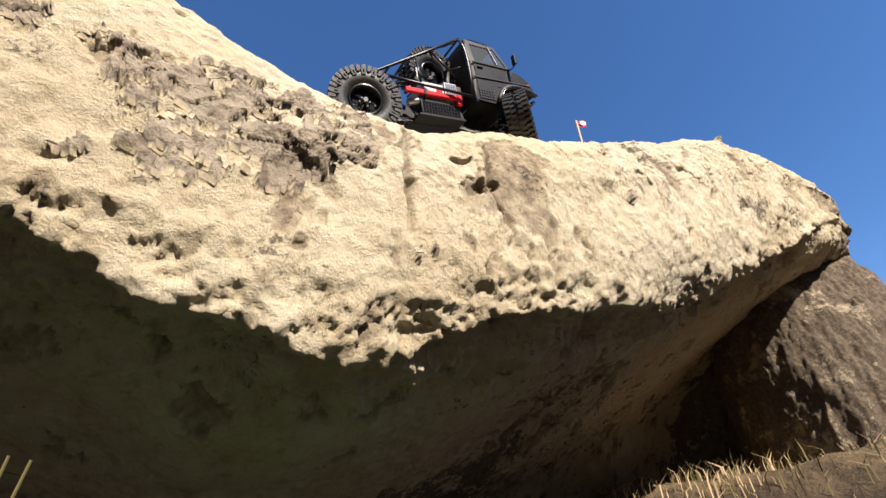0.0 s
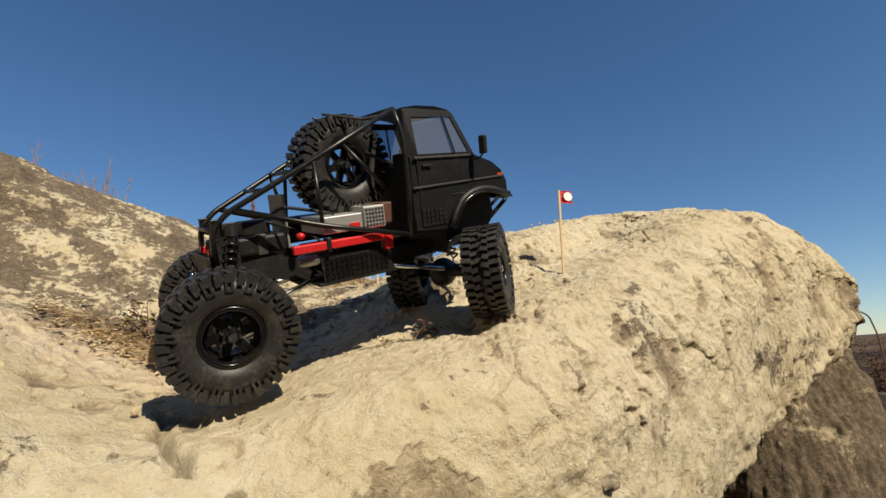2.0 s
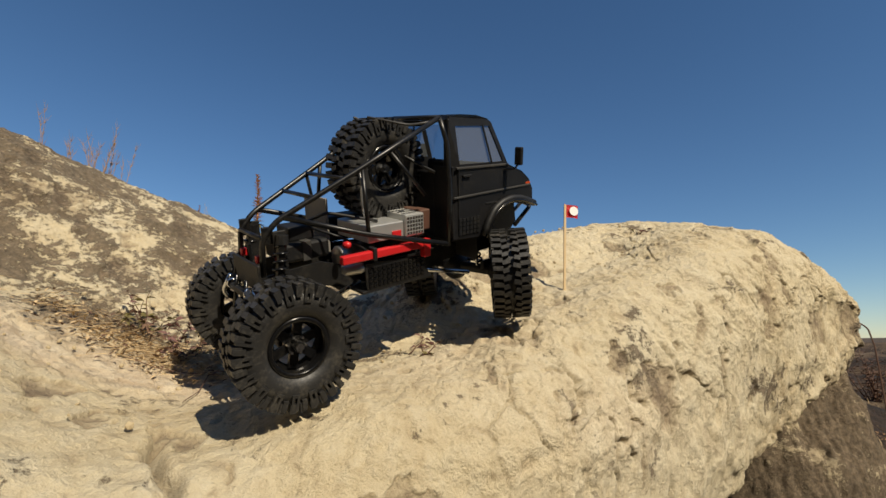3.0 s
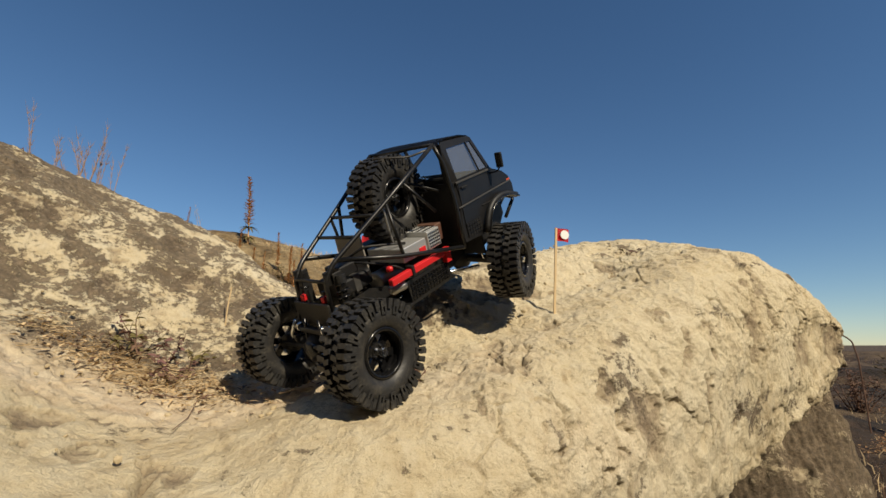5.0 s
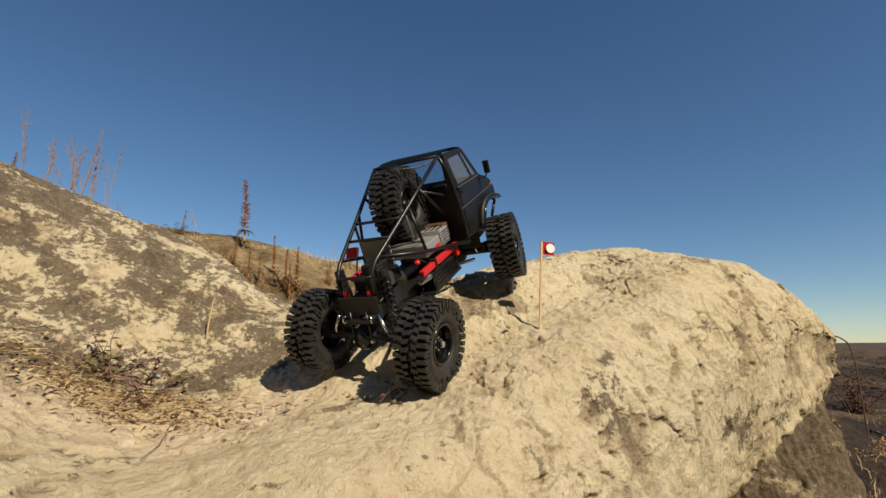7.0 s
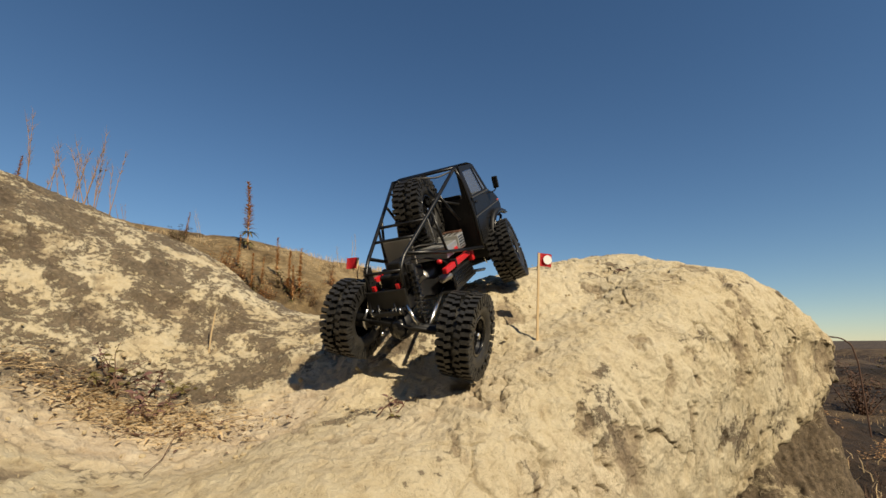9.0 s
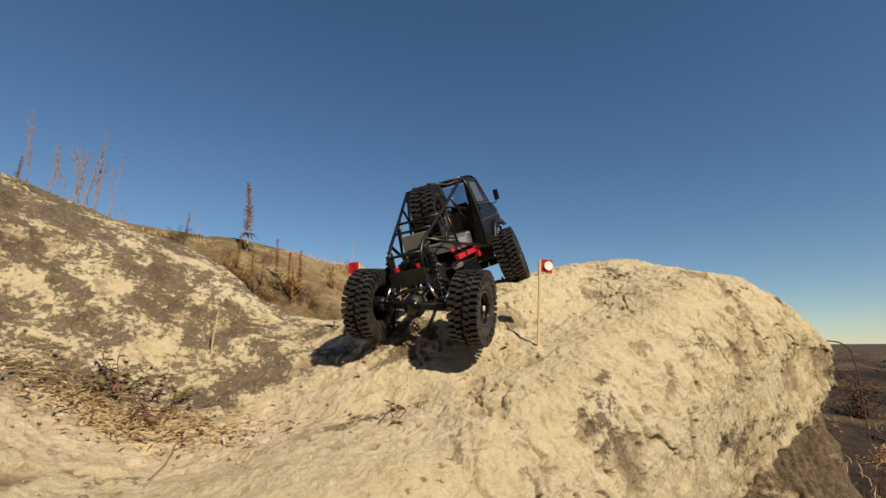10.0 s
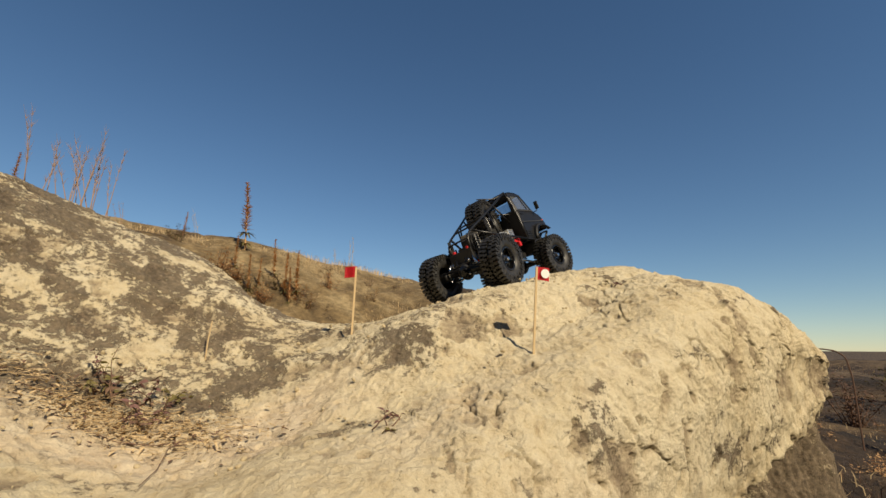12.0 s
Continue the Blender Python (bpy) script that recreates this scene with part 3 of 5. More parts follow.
ground()

# ---- mesh helpers for made things ----
def block(bm, lo, hi, bevel=0.0, m=None):
    """A box between two corners, its edges rounded."""
    r = bmesh.ops.create_cube(bm, size=1)
    vs = r["verts"]
    for v in vs:
        v.co = Vector([l + (h - l) * (c + 0.5) for l, h, c in zip(lo, hi, v.co)])
    if bevel:
        es = list({e for v in vs for e in v.link_edges})
        out = bmesh.ops.bevel(bm, geom=es, offset=bevel, segments=2, affect="EDGES", profile=0.5)
        vs = list({v for f in out["faces"] for v in f.verts} | {v for v in vs if v.is_valid})
    if m is not None:
        bmesh.ops.transform(bm, matrix=m, verts=vs)
    return bm


def box(lo, hi, bevel=0.001, m=None):
    return block(bmesh.new(), lo, hi, bevel, m)


def tube(points, radius, seg=8, bm=None, caps=True):
    """A round bar along a path of points, with softened bends."""
    bm = bm or bmesh.new()
    pts = [Vector(p) for p in points]
    if len(pts) > 2:
        soft = [pts[0]]
        for a, b, c in zip(pts, pts[1:], pts[2:]):
            r = min(0.35 * (b - a).length, 0.35 * (c - b).length, 5 * radius)
            p, q = b + (a - b).normalized() * r, b + (c - b).normalized() * r
            soft += [p.lerp(b, t).lerp(b.lerp(q, t), t) for t in (0, 0.25, 0.5, 0.75, 1)]
        pts = soft + [pts[-1]]
    rings, side = [], None
    for i, p in enumerate(pts):
        d = (pts[min(i + 1, len(pts) - 1)] - pts[max(i - 1, 0)]).normalized()
        side = (side - d * side.dot(d)).normalized() if side else d.orthogonal().normalized()
        up = d.cross(side)
        r = radius[i] if isinstance(radius, list) else radius
        rings.append([bm.verts.new(p + (side * math.cos(a) + up * math.sin(a)) * r) for a in (2 * math.pi * k / seg for k in range(seg))])
    for a, b in zip(rings, rings[1:]):
        for k in range(seg):
            bm.faces.new((a[k], a[(k + 1) % seg], b[(k + 1) % seg], b[k]))
    if caps:
        bm.faces.new(rings[0][::-1])
        bm.faces.new(rings[-1])
    return bm


def turned(profile, seg=40, bm=None, m=None):
    """A body turned round the y axis from a profile of (radius, y)."""
    bm = bm or bmesh.new()
    rings = []
    for r, y in profile:
        rings.append([bm.verts.new((r * math.cos(a), y, r * math.sin(a))) for a in (2 * math.pi * k / seg for k in range(seg))])
    for a, b in zip(rings, rings[1:]):
        for k in range(seg):
            bm.faces.new((a[k], a[(k + 1) % seg], b[(k + 1) % seg], b[k]))
    if m is not None:
        bmesh.ops.transform(bm, matrix=m, verts=[v for r in rings for v in r])
    return bm


def slab(outline, y0, y1, hole=None, lean=None):
    """A plate cut to an outline in the x z plane, between two depths; a hole of four corners may go through it.
    lean(z) moves the plate sideways by height."""
    bm = bmesh.new()
    lean = lean or (lambda z: 0.0)
    def loop(pts, y):
        return [bm.verts.new((x, y + lean(z) * (1 if y > 0 else -1), z)) for x, z in pts]
    for ring in [outline] + ([hole] if hole else []):
        a, b = loop(ring, y0), loop(ring, y1)
        for i in range(len(a)):
            j = (i + 1) % len(a)
            bm.faces.new((a[i], a[j], b[j], b[i]))
        if ring is outline:
            ends = [[a], [b]]
        else:
            ends[0].append(a)
            ends[1].append(b)
    for loops in ends:
        edges = [bm.edges.get((l[i], l[(i + 1) % len(l)])) for l in loops for i in range(len(l))]
        bmesh.ops.triangle_fill(bm, use_beauty=True, use_dissolve=False, edges=edges)
    bmesh.ops.recalc_face_normals(bm, faces=bm.faces)
    return bm


def coil(a, b, radius, wire, turns, seg=6):
    a, b = Vector(a), Vector(b)
    d = (b - a).normalized()
    s = d.orthogonal().normalized()
    u = d.cross(s)
    n = turns * 12
    bm = bmesh.new()
    pts = [a.lerp(b, i / n) + (s * math.cos(2 * math.pi * i / 12) + u * math.sin(2 * math.pi * i / 12)) * radius for i in range(n + 1)]
    rings = []
    for i, p in enumerate(pts):
        t = (pts[min(i + 1, n)] - pts[max(i - 1, 0)]).normalized()
        e = (t.orthogonal() if i == 0 else e - t * e.dot(t)).normalized()
        f = t.cross(e)
        rings.append([bm.verts.new(p + (e * math.cos(q) + f * math.sin(q)) * wire) for q in (2 * math.pi * k / seg for k in range(seg))])
    for p, q in zip(rings, rings[1:]):
        for k in range(seg):
            bm.faces.new((p[k], p[(k + 1) % seg], q[(k + 1) % seg], q[k]))
    return bm


# ---- the crawler truck; x ahead, y to its left, z up, from the middle of the rear axle ----
truck = tagged(new("crawler_truck"), "matte black radio controlled crawler truck with roll cage on sandstone", "toy truck")


def tyre_mesh():
    """Carcass with bulging walls; staggered tread bars that fold over the shoulder and run a little way down the wall."""
    R, n = 0.0466, 36
    prof = [(0.0240, -0.0128), (0.0262, -0.0160), (0.032, -0.0186), (0.038, -0.0188), (0.0430, -0.0175), (0.0460, -0.0135), (R, -0.007), (R, 0.0)]
    prof += [(r, -y) for r, y in prof[-2::-1]]
    carcass, bm = turned(prof, 72), bmesh.new()
    for i in range(n):
        for side in (-1, 1):
            long = i % 2 == 0
            turn = pose(0, 0, 0, 0, 360 / n * (i + (0.5 if side > 0 else 0.0)), 0)
            y0, y1 = (0.0016, 0.0203) if long else (0.0034, 0.0197)
            for p, q, h, slant in ((y0, 0.0100, 0.0056, 14), (0.0092, y1, 0.0054, -4)):
                lo = (-0.0024, min(side * p, side * q), R - 0.002)
                hi = (0.0024, max(side * p, side * q), R + h)
                block(bm, lo, hi, 0.0, turn @ pose(0, 0, 0, 0, 0, side * slant))
            d = 0.0085 if long else 0.0045
            for sx in ((-0.0021, 0.0021) if long else (0.0,)):
                w = 0.0010 if long else 0.0020
                block(bm, (sx - w, side * 0.0190 - 0.0014, R - d), (sx + w, side * 0.0190 + 0.0014, R + 0.004), 0.0, turn)
            if long:
                block(bm, (-0.0030, side * 0.0188 - 0.0013, R - d - 0.001), (0.0030, side * 0.0188 + 0.0013, R - d + 0.0014), 0.0, turn)
    return carcass, bm


def make_wheels():
    carcass, lugs = tyre_mesh()
    tyre = part("tyre", carcass, RUBBER, None, "black rubber tyre dusted with sand", True)
    tread = tagged(part("tread", lugs, RUBBER, None, "chunky black rubber tread bars"), kind="stuff")
    # rim, its face towards -y
    bm = turned([(0.0265, 0.0150), (0.0282, 0.0160), (0.0285, 0.0145), (0.0262, 0.0130), (0.0245, 0.0), (0.0245, -0.0085), (0.0262, -0.0130), (0.0262, -0.0150)], 40)
    turned([(0.0245, -0.0040), (0.0205, -0.0032), (0.0190, -0.0050)], 40, bm)
    for k in range(6):
        block(bm, (-0.0042, -0.0062, 0.0055), (0.0042, -0.0030, 0.0215), 0.0, pose(0, 0, 0, 0, 60 * k, 0))
    turned([(0.0, -0.0075), (0.0085, -0.0075), (0.0100, -0.0055), (0.0100, 0.0)], 24, bm)
    bm.transform(Matrix.Scale(0.90, 4))
    rim = part("rim", bm, GLOSS, None, "glossy black six spoke rim")
    ring = part("bead_ring", turned([(0.0208, -0.0130), (0.0210, -0.0152), (0.0216, -0.0160), (0.0240, -0.0160), (0.0250, -0.0152), (0.0250, -0.0130)], 48), GLOSS, None, "black bead lock ring", True)
    bm = turned([(0.0, -0.0160), (0.0036, -0.0160), (0.0044, -0.0144), (0.0044, -0.0070)], 6)
    nut = part("axle_nut", bm, CHROME, None, "bright metal axle nut")
    bm = bmesh.new()
    for k in range(6):
        turned([(0.0, -0.0095), (0.0012, -0.0095), (0.0014, -0.0060)], 6, bm, pose(0, 0, 0, 0, 60 * k + 30, 0) @ pose(0, 0, 0.0072))
    bolts = part("bolt_ring", bm, CHROME, None, "small bright wheel bolts")
    made = []
    for where, x, y in (("rear", 0.0, -0.079), ("rear", 0.0, 0.079), ("front", 0.262, -0.081), ("front", 0.262, 0.081)):
        w = new("wheel")
        w.parent = truck
        for src in (tyre, tread, rim, ring, nut, bolts):
            o = src if not made else src.copy()
            if made:
                scene.collection.objects.link(o)
            o.parent = w
            if y > 0 and src not in (tyre, tread):
                o.matrix_basis = pose(0, 0, 0, 0, 0, 180)
        made.append((w, where, x, y))
    return made, (tyre, tread, rim, ring, nut)


WHEELS, WHEEL_PARTS = make_wheels()

# spare wheel, upright in the cage
spare = new("spare_wheel")
spare.parent = truck
spare["label"] = "spare lugged tyre strapped upright behind cab"
spare.matrix_basis = pose(0.149, 0.001, 0.124, 0, 20, 6)
for src in WHEEL_PARTS:
    o = src.copy()
    scene.collection.objects.link(o)
    o.parent = spare

# cab: a hollow shell
SIDE = [(0.196, 0.049), (0.238, 0.046), (0.2445, 0.060), (0.254, 0.073), (0.268, 0.081), (0.284, 0.079), (0.302, 0.082), (0.322, 0.074),
        (0.331, 0.079), (0.330, 0.092), (0.323, 0.104), (0.309, 0.114), (0.288, 0.121), (0.283, 0.124), (0.262, 0.171), (0.257, 0.174), (0.200, 0.176), (0.196, 0.172)]
WINDOW = [(0.206, 0.128), (0.275, 0.128), (0.258, 0.167), (0.206, 0.167)]
lean_in = lambda z: -0.010 * max(0.0, (z - 0.122) / 0.054)
cab = new("cab")
cab.parent = truck
cab["label"] = "matte black forward control truck cab shell"
for s in (-1, 1):
    part("cab_side", slab(SIDE, s * 0.0675, s * 0.0655, WINDOW, lean_in), CABPAINT, cab)
    part("door_window", slab([(0.2045, 0.1265), (0.277, 0.1265), (0.2595, 0.1685), (0.2045, 0.1685)], s * 0.0663, s * 0.0659, None, lean_in), GLASS, cab, "smoky clear side window").visible_shadow = False
    part("window_post", tube([(0.2545, s * 0.0675, 0.128), (0.247, s * 0.0595, 0.168)], 0.0012, 6), CABPAINT, cab)
    part("belt_trim", box((0.196, s * 0.0680 - 0.0009, 0.0), (0.324, s * 0.0680 + 0.0009, 0.0022), 0.0005, pose(0, 0, 0.0855, 0, -4.0 * 0.5, 0)), TRIM, cab, "worn grey belt moulding")
    part("door_seam", tube([(0.2035, s * 0.0677, 0.172 * 0 + 0.124), (0.2035, s * 0.0677, 0.056), (0.236, s * 0.0677, 0.054)], 0.0006, 4), BLACKPL, cab)
    part("door_handle", box((0.209, s * 0.0675 - 0.0018, 0.1145), (0.221, s * 0.0675 + 0.0018, 0.117), 0.0006), BLACKPL, cab)
    part("window_sill", box((0.200, s * 0.0672 - 0.0012, 0.1230), (0.283, s * 0.0672 + 0.0012, 0.1255), 0.0006), TRIM, cab)
    # vent panel behind the wheel
    bm = bmesh.new()
    for i in range(6):
        for j in range(4):
            block(bm, (0.2035 + 0.0055 * i, s * 0.0683 - 0.0006, 0.0525 + 0.0048 * j), (0.2080 + 0.0055 * i, s * 0.0683 + 0.0006, 0.0562 + 0.0048 * j))
    part("step_plate", bm, BLACKPL, cab, "dark chequered step plate")
    # fender flare
    arch = [(0.2385, 0.0475), (0.245, 0.062), (0.2545, 0.0748), (0.268, 0.0825), (0.284, 0.0855), (0.303, 0.0835), (0.328, 0.0750)]
    part("fender_flare", tube([(x, s * 0.0725, z) for x, z in arch], 0.0042, 8), BLACKPL, cab, "black plastic fender flare", True)
    part("fender_lip", tube([(x + 0.001, s * 0.0765, z - 0.002) for x, z in arch], 0.0016, 6), GLOSS, cab, "", True)
    # mirror
    mirror = part("mirror", box((0.2800, s * 0.083 - 0.0048, 0.1240), (0.2850, s * 0.083 + 0.0048, 0.1440), 0.0014), BLACKPL, truck, "black door mirror on a stalk")
    part("stalk", tube([(0.2760, s * 0.0675, 0.1190), (0.2800, s * 0.079, 0.1195), (0.2826, s * 0.0825, 0.1250)], 0.0011, 6), BLACKPL, mirror)
    part("marker_lamp", box((0.3165, s * 0.0655 - 0.0022, 0.0985), (0.3255, s * 0.0655 + 0.0022, 0.1015), 0.0007), AMBER, cab, "small orange marker lamp")


def cross_panel(name, pts, half, mat, label="", thick=0.002, hole=0.0):
    """A panel across the cab along a line of (x, z); half(z) is its half width."""
    bm = bmesh.new()
    rows = []
    for x, z in pts:
        h = half(z)
        rows.append([bm.verts.new((x, y * h, z)) for y in (-1, -0.5, 0, 0.5, 1)])
    for a, b in zip(rows, rows[1:]):
        for i in range(4):
            bm.faces.new((a[i], a[i + 1], b[i + 1], b[i]))
    bmesh.ops.solidify(bm, geom=bm.faces[:], thickness=thick)
    return part(name, bm, mat, cab, label, True)


half = lambda z: 0.0668 + lean_in(z)
cross_panel("roof", [(0.1945, 0.1730), (0.1985, 0.1768), (0.215, 0.1790), (0.240, 0.1785), (0.2565, 0.1750), (0.262, 0.1715)], half, CABPAINT, "black roof panel")
cross_panel("windshield", [(0.263, 0.169), (0.283, 0.1245)], half, GLASS, "clear windshield", 0.0006).visible_shadow = False
cross_panel("nose", [(0.283, 0.1245), (0.309, 0.1150), (0.323, 0.1050), (0.3305, 0.0925), (0.3310, 0.0790), (0.322, 0.0740)], half, CABPAINT, "rounded black nose")
for s in (-1, 1):
    part("rear_wall", box((0.1955, min(s * 0.066, s * 0.036), 0.049), (0.1975, max(s * 0.066, s * 0.036), 0.126), 0.0006), CABPAINT, cab)
    part("rear_pillar", box((0.1955, s * 0.056 - 0.0035, 0.124), (0.1985, s * 0.056 + 0.0035, 0.174), 0.0008), CABPAINT, cab)
part("rear_bulkhead", box((0.1958, -0.036, 0.049), (0.1972, 0.036, 0.118), 0.0005), BLACKPL, cab)
for s in (-1, 1):
    part("inner_fender", slab([(0.236, 0.020), (0.250, 0.078), (0.320, 0.078), (0.325, 0.050), (0.300, 0.024)], s * 0.047, s * 0.043), BLACKPL, cab, "black inner fender")
    part("fender_roof", box((0.246, min(s * 0.045, s * 0.068), 0.0815), (0.322, max(s * 0.045, s * 0.068), 0.0835), 0.0004), BLACKPL, cab)
part("front_bulkhead", box((0.236, -0.064, 0.018), (0.2385, 0.064, 0.062), 0.0005), BLACKPL, cab)
part("cab_floor", box((0.197, -0.064, 0.046), (0.240, 0.064, 0.0485), 0.0005), BLACKPL, cab)
for y in (-0.030, 0.030):
    seat = part("seat", box((0.206, y - 0.017, 0.060), (0.212, y + 0.017, 0.132), 0.003), BLACKPL, cab, "black moulded seat")
part("steering_wheel", turned([(0.0105, -0.001), (0.0115, 0.0), (0.0105, 0.001), (0.0095, 0.0), (0.0105, -0.001)], 20, None, pose(0.255, 0.030, 0.118, 0, 0, 60) ), BLACKPL, cab)
part("bumper", tube([(0.300, -0.066, 0.050), (0.332, -0.064, 0.070), (0.338, -0.050, 0.072), (0.338, 0.050, 0.072), (0.332, 0.064, 0.070), (0.300, 0.066, 0.050)], 0.0026, 8), CAGE, truck, "black tube front bumper", True)
part("bumper_brace", tube([(0.296, -0.040, 0.040), (0.337, -0.046, 0.072)], 0.0022, 6), CAGE, truck, "", True)
part("bumper_brace", tube([(0.296, 0.040, 0.040), (0.337, 0.046, 0.072)], 0.0022, 6), CAGE, truck, "", True)
for s in (-1, 1):
    part("headlight", turned([(0.0, -0.003), (0.006, -0.002), (0.0072, 0.0), (0.0072, 0.006)], 18, None, pose(0.331, s * 0.042, 0.093, 0, 0, 90)), CHROME, cab, "round clear headlight", True)

# roll cage
T = 0.0026
for s in (-1, 1):
    part("cage_rail", tube([(0.188, s * 0.055, 0.1755), (0.100, s * 0.0405, 0.128), (0.022, s * 0.0275, 0.088), (0.0085, s * 0.0262, 0.074), (0.0055, s * 0.0262, 0.034)], T, 10), CAGE, truck, "", True)
    part("cage_hoop", tube([(0.188, s * 0.055, 0.1755), (0.1925, s * 0.0615, 0.150), (0.1895, s * 0.069, 0.100), (0.1840, s * 0.0725, 0.046)], T, 10), CAGE, truck, "", True)
    part("cage_lower_rail", tube([(0.1850, s * 0.0725, 0.0475), (0.098, s * 0.052, 0.068), (0.028, s * 0.0290, 0.0905)], T, 10), CAGE, truck, "", True)
    part("cage_strut", tube([(0.103, s * 0.041, 0.129), (0.100, s * 0.0515, 0.068)], 0.0021, 8), CAGE, truck, "", True)
    part("cage_brace", tube([(0.133, s * 0.045, 0.143), (0.172, s * 0.050, 0.098)], 0.0021, 8), CAGE, truck, "", True)
    part("body_post", tube([(0.0115, s * 0.014, 0.030), (0.0105, s * 0.0140, 0.062)], 0.0019, 8), CAGE, truck)
    part("gusset", box((0.008, s * 0.0262 - 0.0012, 0.068), (0.018, s * 0.0262 + 0.0012, 0.084), 0.0008), CAGE, truck)
for x, z, h in ((0.188, 0.1755, 0.055), (0.085, 0.1205, 0.0385), (0.056, 0.1055, 0.033), (0.0085, 0.074, 0.0265), (0.0055, 0.040, 0.0265)):
    part("cage_crossbar", tube([(x, -h, z), (x, h, z)], 0.0021, 8), CAGE, truck, "", True)
part("cage_diagonal", tube([(0.085, 0.0385, 0.1205), (0.100, 0.0515, 0.0690)], 0.0019, 8), CAGE, truck, "", True)
part("cage_diagonal", tube([(0.160, 0.0500, 0.160), (0.186, -0.050, 0.120)], 0.0019, 8), CAGE, truck, "", True)

# chassis and what it carries
for s in (-1, 1):
    part("frame_rail", slab([(-0.004, 0.024), (0.000, 0.040), (0.060, 0.044), (0.090, 0.034), (0.200, 0.030), (0.290, 0.036), (0.300, 0.028), (0.285, 0.020), (0.190, 0.012), (0.080, 0.014), (0.050, 0.024)], s * 0.029, s * 0.026), BLACKPL, truck, "black anodised frame rail")
    side = new("side_pod")
    side.parent = truck
    side["label"] = "black perforated side pod under a red bar"
    part("pod_panel", slab([(0.092, 0.040), (0.165, 0.036), (0.172, 0.012), (0.094, 0.012)], s * 0.0545, s * 0.0525), BLACKPL, side)
    bm = bmesh.new()
    for i in range(13):
        for j in range(4):
            block(bm, (0.0955 + 0.0054 * i, s * 0.0550 - 0.0006, 0.0150 + 0.0054 * j), (0.0995 + 0.0054 * i, s * 0.0550 + 0.0006, 0.0190 + 0.0054 * j))
    part("pod_mesh", bm, GLOSS, side)
    part("pod_floor", box((0.088, min(s * 0.026, s * 0.0545), 0.010), (0.175, max(s * 0.026, s * 0.0545), 0.013), 0.0006), BLACKPL, side)
    part("red_bar", box((0.066, s * 0.0565 - 0.0035, 0.0450), (0.166, s * 0.0565 + 0.0035, 0.0530), 0.0012, pose(0, 0, 0.0, 0, 0, 0)), RED, truck, "bright red anodised bar")
    part("red_bracket", box((0.160, s * 0.0575 - 0.004, 0.0350), (0.1695, s * 0.0575 + 0.004, 0.0540), 0.0014), RED, truck, "bright red bracket")
    part("bar_clip", box((0.098, s * 0.0565 - 0.005, 0.0430), (0.1025, s * 0.0565 + 0.005, 0.0560), 0.0008), BLACKPL, truck)
    part("lower_link", tube([(0.100, s * 0.030, 0.016), (0.016, s * 0.042, -0.004)], 0.0026, 8), CHROME, truck, "bright steel lower link", True)
    part("front_link", tube([(0.170, s * 0.030, 0.014), (0.245, s * 0.042, -0.004)], 0.0026, 8), CHROME, truck, "bright steel suspension link", True)
    part("canister", turned([(0.0, -0.011), (0.0045, -0.0105), (0.0058, -0.007), (0.0058, 0.007), (0.0040, 0.0105), (0.0, 0.011)], 16, None, pose(0.083, s * 0.047, 0.036, 0, 0, 70)), STEEL, truck, "dull metal canister", True)
    # shocks
    for x0, x1, y0, y1, z1 in ((0.022, 0.006, 0.034, 0.044, 0.070), (0.246, 0.258, 0.034, 0.044, 0.066)):
        shock = part("shock", tube([(x0, s * y0, z1), ((x0 + x1) / 2, s * (y0 + y1) / 2, z1 * 0.5)], 0.0042, 12), GLOSS, truck, "black coil over shock")
        part("spring", coil((x0, s * y0, z1 * 0.95), (x1, s * y1, z1 * 0.12), 0.0062, 0.0012, 9), GLOSS, shock, "", True)
        part("shaft", tube([((x0 + x1) / 2, s * (y0 + y1) / 2, z1 * 0.5), (x1, s * y1, 0.003)], 0.0013, 8), CHROME, shock, "polished shaft")
        part("cap", tube([(x0, s * y0, z1 - 0.002), (x0 + 0.001, s * y0 - s * 0.001, z1 + 0.0065)], 0.0056, 12), BLACKPL, shock)
part("skid_plate", box((0.080, -0.027, 0.009), (0.215, 0.027, 0.013), 0.001), BLACKPL, truck, "black skid plate under the chassis")
part("electronics_box", box((0.100, -0.050, 0.058), (0.143, 0.008, 0.0750), 0.0012), ALU, truck, "brushed aluminium electronics box")
tread = part("tread_box", box((0.1440, -0.052, 0.058), (0.1680, 0.020, 0.0805), 0.001), ALU, truck, "aluminium tread plate box")
bm = bmesh.new()
for i in range(6):
    for j in range(5):
        block(bm, (0.1456 + 0.0036 * i, -0.0528, 0.0600 + 0.0039 * j), (0.1480 + 0.0036 * i, -0.0518, 0.0626 + 0.0039 * j))
        block(bm, (0.1456 + 0.0036 * i, -0.048 + 0.009 * j, 0.0803), (0.1480 + 0.0036 * i, -0.044 + 0.009 * j, 0.0812))
part("tread_pattern", bm, CHROME, tread)
part("box_label", box((0.128, -0.0510, 0.0600), (0.139, -0.0500, 0.0660), 0.0002), RED, truck, "small red label plate")
part("winch_box", box((0.168, -0.046, 0.060), (0.182, 0.030, 0.082), 0.0015), BROWN, truck, "brown case behind the cab")
part("rear_board", box((0.078, -0.012, 0.046), (0.0805, 0.034, 0.100), 0.001, pose(0, 0, 0, 0, 0, 0)), BOARD, truck, "dull grey mounting board")
knob = part("red_knob", turned([(0.0, -0.004), (0.0026, -0.0034), (0.0036, 0.0), (0.0026, 0.0034), (0.0, 0.004)], 16, None, pose(0.079, -0.046, 0.0600, 0, 0, 30)), RED, truck, "round red anodised cap", True)
